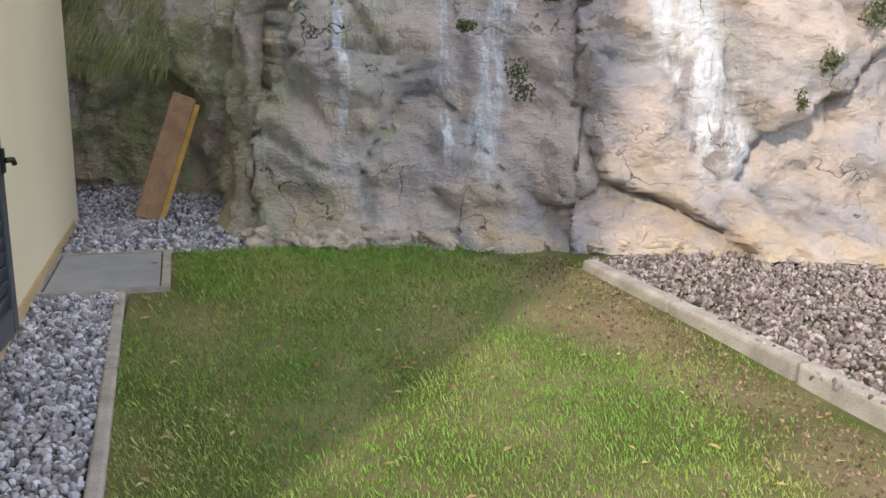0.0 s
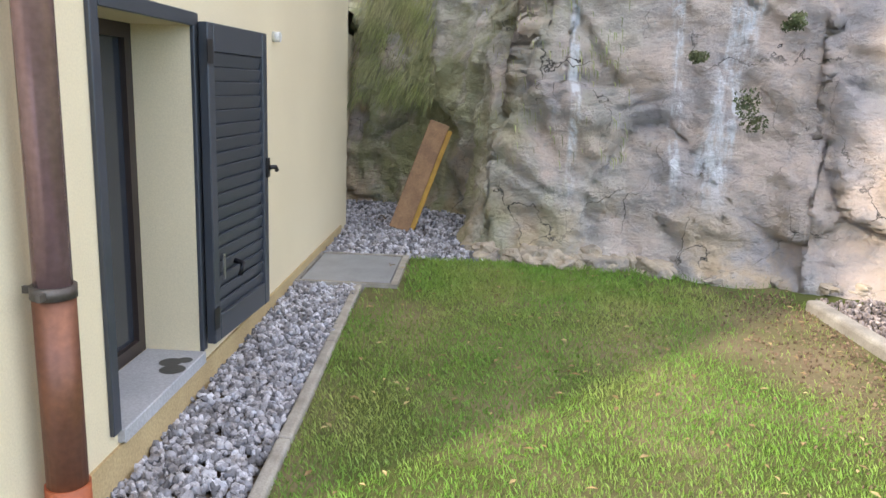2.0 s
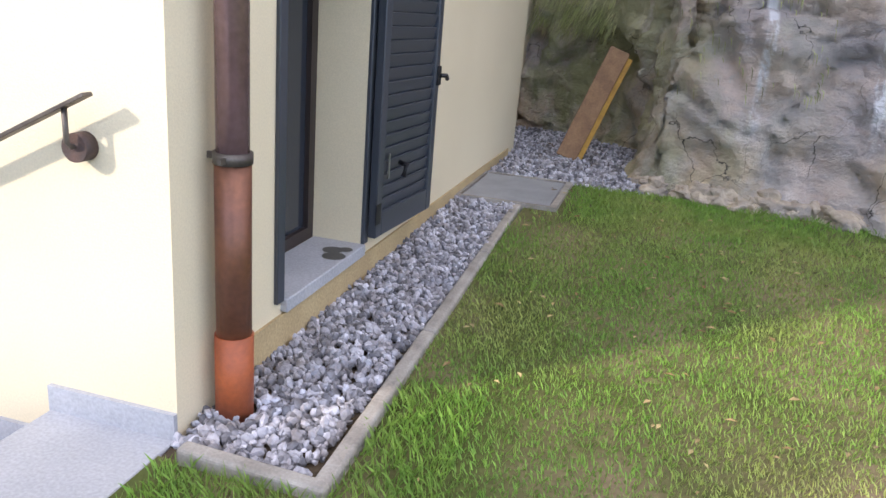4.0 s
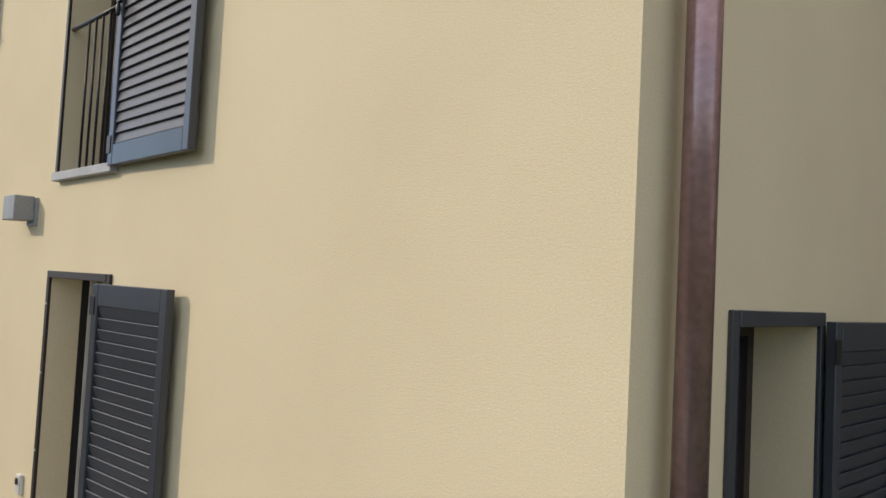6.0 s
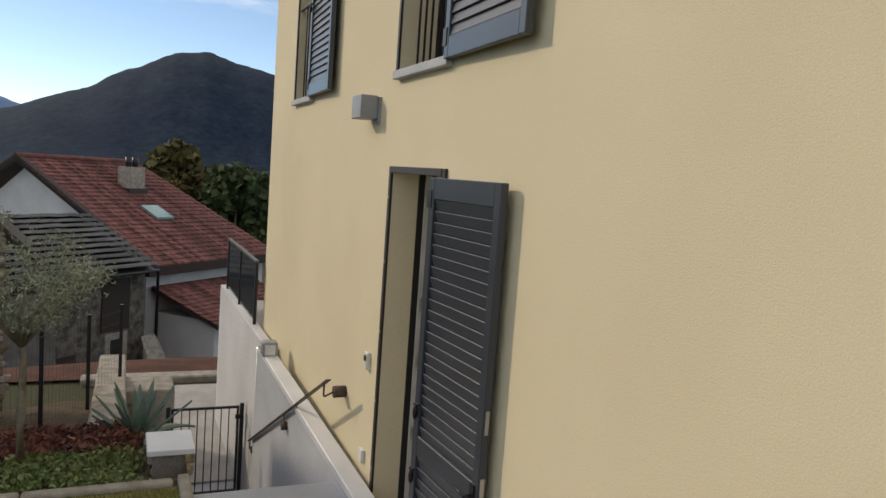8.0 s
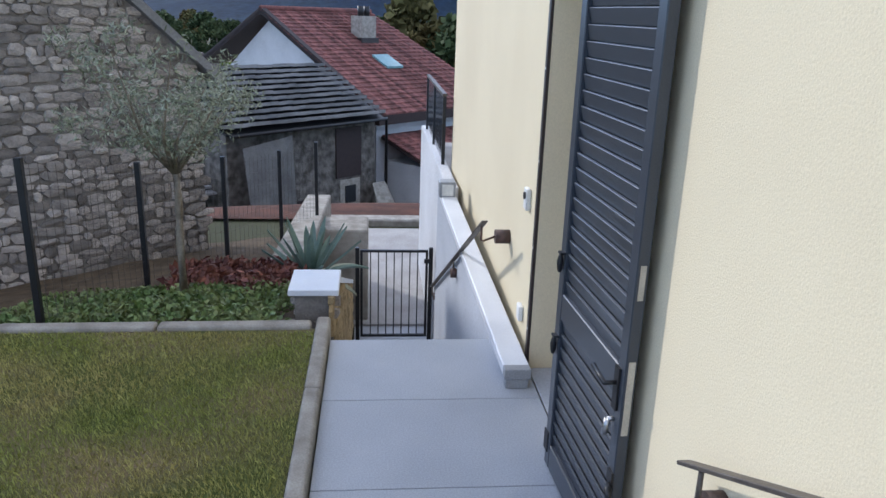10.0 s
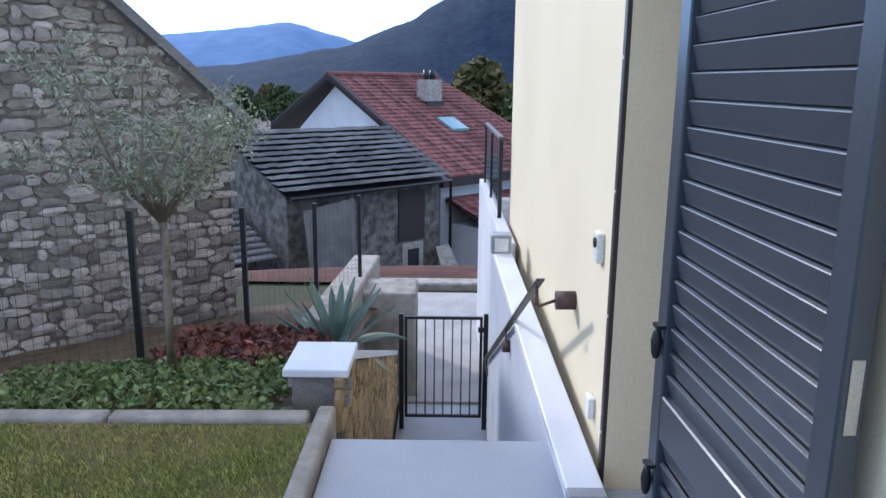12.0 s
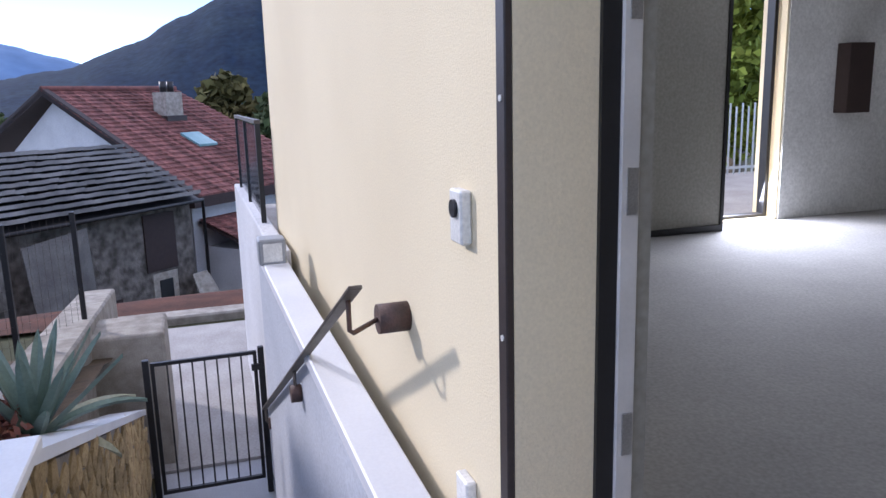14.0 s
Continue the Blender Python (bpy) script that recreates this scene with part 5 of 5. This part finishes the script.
OB = (-30.5, -0.55)
bn = empty("slate_barn", pose(0, 0, 0), "old rubble barn with dark slate roof", "barn")
part("wall", block(OB, -7.0, -0.1, -7.4, -0.4, -6.4, -2.05), BARNWALL, bn)
for r_ in (-7.0, -0.4):
    bm = bmesh.new()
    a = [bm.verts.new(P(OB, r_, s, z)) for s, z in ((-7.4, -2.05), (-0.4, -2.05), (-3.9, -0.35))]
    b = [bm.verts.new(P(OB, r_ + 0.3, s, z)) for s, z in ((-7.4, -2.05), (-0.4, -2.05), (-3.9, -0.35))]
    bm.faces.new(a)
    bm.faces.new(b)
    for i in range(3):
        bm.faces.new((a[i], a[(i + 1) % 3], b[(i + 1) % 3], b[i]))
    part("gable_wall", bm, BARNWALL, bn)
roof_rows(bn, "slate_course", P(OB, -7.4, 0.1, -2.0), P(OB, 0.0, 0.1, -2.0), P(OB, -7.4, -3.9, -0.25), P(OB, 0.0, -3.9, -0.25), 11, 22, 0.27, SLATE, True, True)
roof_rows(bn, "slate_course", P(OB, 0.0, -7.9, -2.0), P(OB, -7.4, -7.9, -2.0), P(OB, 0.0, -3.9, -0.25), P(OB, -7.4, -3.9, -0.25), 8, 16, 0.09, SLATE, True)
part("roof_deck", prism([P(OB, -7.3, 0.05, -2.06), P(OB, 0.0, 0.05, -2.06), P(OB, 0.0, -3.9, -0.33), P(OB, -7.3, -3.9, -0.33)], 0.06), BLACK, bn, "dark roof deck under the slates")
hay = part("hayloft_door", block(OB, -2.2, -0.9, -0.42, -0.34, -4.3, -2.35), DARKWOOD, bn, "dark brown wooden loft door")
part("window_surround", block(OB, -2.0, -0.95, -0.42, -0.36, -5.6, -4.4), KERB, bn, "pale stone window surround")
part("window", block(OB, -1.75, -1.2, -0.42, -0.33, -5.35, -4.65), BLACK, bn, "small dark barred window")
part("door", block(OB, -4.4, -3.3, -0.42, -0.34, -6.4, -4.9), DARKWOOD, bn, "dark barn doorway")
part("gutter", tube(bmesh.new(), [P(OB, -7.2, 0.16, -2.12), P(OB, 0.0, 0.16, -2.08), P(OB, 0.05, 0.1, -6.0)], 0.07, 8), BLACK, bn, "dark rain gutter")
screen = prism([P(OB, -6.9, 0.9, -5.6), P(OB, -4.6, 0.3, -5.9), P(OB, -4.7, 0.2, -2.3), P(OB, -6.9, 0.4, -2.5)], 0.03)
thing("screen_panel", screen, mat("woven_grey_screen", (0.17, 0.165, 0.155), (0.12, 0.115, 0.11), 0.9, 2, 25, 0.6), "grey woven screen leaning on the barn", "screen")
slab = prism([P(OB, -0.9, 0.9, -6.1), P(OB, 0.2, 0.9, -6.1), P(OB, 0.0, 0.1, -4.6), P(OB, -0.7, 0.1, -4.6)], 0.1)
thing("stone_slab", slab, KERB, "grey stone slab leaning on the barn wall", "slab")
lean = empty("lean_to", pose(0, 0, 0), "low shed with slab roof beside the barn", "shed")
roof_rows(lean, "slate_course", P(OB, -11.5, -0.8, -4.3), P(OB, -7.2, -0.8, -4.3), P(OB, -11.5, -4.0, -2.8), P(OB, -7.2, -4.0, -2.8), 10, 14, 0.16, SLATE, True, True)
part("wall", block(OB, -11.2, -7.2, -4.5, -3.8, -6.4, -3.0), BARNWALL, lean)
part("pillar", block(OB, -9.0, -8.4, -1.1, -0.7, -6.4, -4.4), KERB, lean, "grey stone pillar")

OH = (-31.5, -0.5)
hs = empty("red_roof_house", pose(0, 0, 0), "white house with red tiled gable roof", "house")
RUN, ZE, ZR = 7.9, -2.1, 1.9
E0, E1 = P(OH, -0.3, 0, ZE), P(OH, 8.2, 0, ZE)
R0, R1 = P(OH, -0.3, -RUN, ZR), P(OH, 6.6, -RUN, ZR)
part("wall", block(OH, 0.1, 7.8, -13.5, -0.6, -6.4, -2.2), WHITEWALL, hs)
bm = bmesh.new()
a = [bm.verts.new(P(OH, 0.3, s, z)) for s, z in ((-13.5, -2.2), (-0.7, -2.2), (-RUN, 1.55))]
b = [bm.verts.new(P(OH, 0.7, s, z)) for s, z in ((-13.5, -2.2), (-0.7, -2.2), (-RUN, 1.55))]
bm.faces.new(a)
bm.faces.new(b)
for i in range(3):
    bm.faces.new((a[i], a[(i + 1) % 3], b[(i + 1) % 3], b[i]))
part("gable_wall", bm, WHITEWALL, hs)
part("roof_deck", prism([E0, E1, R1, R0], 0.2), DARKWOOD, hs, "dark timber roof deck")
L0, L1 = P(OH, -0.3, -RUN - 5.2, -0.65), P(OH, 6.6, -RUN - 5.2, -0.65)
part("roof_deck", prism([R0, R1, L1, L0], 0.2), DARKWOOD, hs, "dark timber roof deck")
roof_rows(hs, "tile_course", E0, E1, R0, R1, 26, 44, 0.07, REDTILE, True)
roof_rows(hs, "tile_course", L1, L0, R1, R0, 12, 20, 0.07, REDTILE, True)
part("ridge", tube(bmesh.new(), [R0 + Vector((0, 0, 0.05)), R1 + Vector((0, 0, 0.05))], 0.13, 8), REDTILE, hs)
part("verge", prism([E0 + Vector((0, 0, 0.12)), E0 + RD * 0.25 + Vector((0, 0, 0.12)), R0 + RD * 0.25 + Vector((0, 0, 0.12)), R0 + Vector((0, 0, 0.12))], 0.3), DARKWOOD, hs, "dark verge board")
part("verge", prism([L0 + Vector((0, 0, 0.12)), L0 + RD * 0.25 + Vector((0, 0, 0.12)), R0 + RD * 0.25 + Vector((0, 0, 0.12)), R0 + Vector((0, 0, 0.12))], 0.3), DARKWOOD, hs, "dark verge board")
ch = part("chimney", block(OH, 3.55, 4.45, -6.0, -5.2, -0.3, 1.75), KERB, hs, "grey square chimney")
part("flashing", block(OH, 3.45, 4.55, -6.1, -5.1, -0.4, 0.75), BROWNFRAME, ch, "dark metal chimney flashing")
for r_ in (3.8, 4.2):
    part("flue", tube(bmesh.new(), [P(OH, r_, -5.6, 1.75), P(OH, r_, -5.6, 2.2)], 0.15, 8), BLACK, ch, "dark chimney flue")
sk = part("skylight", prism([E0.lerp(R0, 0.38).lerp(E1.lerp(R1, 0.38), 0.43) + Vector((0, 0, 0.16)), E0.lerp(R0, 0.38).lerp(E1.lerp(R1, 0.38), 0.56) + Vector((0, 0, 0.16)), E0.lerp(R0, 0.50).lerp(E1.lerp(R1, 0.50), 0.56) + Vector((0, 0, 0.16)), E0.lerp(R0, 0.50).lerp(E1.lerp(R1, 0.50), 0.43) + Vector((0, 0, 0.16))], 0.1), mat("skylight_glass", (0.2, 0.36, 0.38), None, 0.08, 2, 20, 0), hs, "bluish roof skylight")
part("eave_beam", prism([E0 - Vector((0, 0, 0.2)), E1 - Vector((0, 0, 0.2)), E1 - SD * 0.3 - Vector((0, 0, 0.2)), E0 - SD * 0.3 - Vector((0, 0, 0.2))], 0.2), DARKWOOD, hs, "dark eave beam")
wing = empty("house_wing", pose(0, 0, 0), "small white wing with red lean-to roof", "house")
part("wall", block(OH, 0.6, 6.0, -0.5, 2.6, -6.4, -4.1), WHITEWALL, wing)
roof_rows(wing, "tile_course", P(OH, 0.3, 3.0, -4.15), P(OH, 6.3, 3.0, -4.15), P(OH, 0.3, -0.5, -3.0), P(OH, 6.3, -0.5, -3.0), 12, 22, 0.06, REDTILE, True)
part("roof_deck", prism([P(OH, 0.3, 3.0, -4.2), P(OH, 6.3, 3.0, -4.2), P(OH, 6.3, -0.5, -3.05), P(OH, 0.3, -0.5, -3.05)], 0.12), DARKWOOD, wing)
vs, fs = grid(lambda x, y: valley(x, y) + 0.06, -27.0, -15.1, 16, -6.0, 5.0, 12)
tagged(new("yard_1", raw("yard_1", vs, fs, BROWNYARD, True)), "brown earth yard before the barn", "yard", kind="structure")


# ---- valley: trees, far houses, hills ----
def tree_mesh(seed, material, leaf=0.28, count=90):
    r = np.random.default_rng(seed)
    items = []
    for _ in range(26):
        a, h = r.uniform(0, 6.28), r.uniform(0.25, 1.0)
        rad = 2.6 * math.sin(math.pi * min(0.95, h * 0.85 + 0.1)) ** 0.7
        q = r.uniform(0.3, 1.0) * rad
        items.append((count, (math.cos(a) * q, math.sin(a) * q, 1.5 + 5.5 * h), (0.95, 0.95, 0.8), leaf, 0.7))
    v, f = many_clouds(items)
    return raw("crown", v, f, material)


CROWNS = [tree_mesh(1, FOLIAGE), tree_mesh(2, AUTUMN), tree_mesh(3, FOLIAGE), tree_mesh(4, LIME), tree_mesh(6, LIME, 0.09, 420)]
trunk_me = finish(tube(bmesh.new(), [(0, 0, -1), (0.1, 0, 2), (0, 0.1, 5)], [0.3, 0.2, 0.08], 7), "trunk", BARK)


def tree(x, y, z, s, kind_, label):
    ob = empty("tree", pose(x, y, z, 0, 0, float(rng.uniform(0, 360))), label, "tree", "valley trees")
    for n_, me in (("trunk", trunk_me), ("crown", CROWNS[kind_])):
        c = new(n_, me)
        c.parent = ob
        c.scale = (s, s, s)


LABELS = ("green leafy valley tree", "autumn brown leafy valley tree", "dark green leafy valley tree", "bright lime green leafy tree")
for k in range(70):
    D = rng.uniform(58, 150)
    ang = rng.uniform(-0.42, 0.32)
    D = D * 1.5 + 45 if ang < 0.02 else D * 1.15 + 10
    kd = int(rng.choice([0, 0, 2, 2, 1]))
    zz = -8.6 - 2 * smooth01((D - 60) / 150)
    tree(-D, ang * D, zz, rng.uniform(0.9, 1.5), kd, LABELS[kd])
tree(-75, 3.5, -9.5, 1.75, 1, LABELS[1])
tree(-70, 7.5, -9.0, 1.5, 0, LABELS[0])
tree(-58, -9.5, -8.0, 1.05, 3, LABELS[3])
tree(-17.5, 9.5, -3, 1.1, 4, LABELS[3])
tree(-20, 13.5, -3, 1.3, 2, LABELS[2])
tree(-21, 8.0, -3.5, 1.2, 2, LABELS[2])
for k in range(9):
    D = rng.uniform(70, 130)
    y = rng.uniform(-0.34, 0.15) * D
    hse = empty("far_house", pose(-D, y, -9.5, 0, 0, float(rng.uniform(0, 90))), "pale distant house among the trees", "house", "far houses")
    part("wall", boxes((-4, -3, -3, 4, 3, 3)), WHITEWALL, hse)
    bm = bmesh.new()
    a = [bm.verts.new(p) for p in ((-4.4, -3.4, 3), (-4.4, 3.4, 3), (-4.4, 0, 5))]
    b = [bm.verts.new(p) for p in ((4.4, -3.4, 3), (4.4, 3.4, 3), (4.4, 0, 5))]
    bm.faces.new(a)
    bm.faces.new(b)
    for i in range(3):
        bm.faces.new((a[i], a[(i + 1) % 3], b[(i + 1) % 3], b[i]))
    part("roof", bm, mat("grey_roof", (0.2, 0.17, 0.16), None, 0.9, 1, 10, 0), hse)


def ridge(name, D, profile, material, depth, rough, label, n=260, rows=14):
    """A hill range at distance D; profile gives the crest's elevation over the eye against bearing."""
    ks = sorted(profile)
    vs, fs = [], []
    for i in range(n + 1):
        t = ks[0][0] + (ks[-1][0] - ks[0][0]) * i / n
        for (a, ea), (b, eb) in zip(ks, ks[1:]):
            if a <= t <= b:
                u = smooth01((t - a) / (b - a))
                e = ea + (eb - ea) * (0.5 * u + 0.5 * (t - a) / (b - a))
                break
        for j in range(rows + 1):
            f = j / rows
            r = D + depth * f
            bump = rough * D * (noise.fractal(Vector((t * 60, f * 6, D * 0.01)), 0.9, 2.1, 5)) * (0.3 + f)
            z = -14 + (e * (D + depth) + 16) * math.sin(f * math.pi / 2) ** 1.2 + bump
            vs.append((-r, t * r, z))
    for i in range(n):
        for j in range(rows):
            k = i * (rows + 1) + j
            fs.append((k, k + rows + 1, k + rows + 2, k + 1))
    return tagged(new(name, raw(name, vs, fs, material, True)), label, "backdrop", kind="structure")


ridge("backdrop", 700, [(-0.5, 0.0), (-0.28, 0.018), (-0.14, 0.04), (-0.06, 0.068), (0.0, 0.100), (0.05, 0.124), (0.085, 0.130), (0.14, 0.118), (0.20, 0.106), (0.35, 0.06), (0.7, 0.02)], HILLM, 450, 0.0022, "dark wooded hill across the valley, blue haze in its colour")
ridge("backdrop", 3200, [(-1.2, 0.05), (-0.6, 0.035), (-0.42, 0.05), (-0.33, 0.058), (-0.25, 0.066), (-0.20, 0.072), (-0.15, 0.058), (-0.1, 0.045), (0.1, 0.04), (0.8, 0.05)], MOUNT, 900, 0.0018, "far mountains with blue haze painted into their colour")
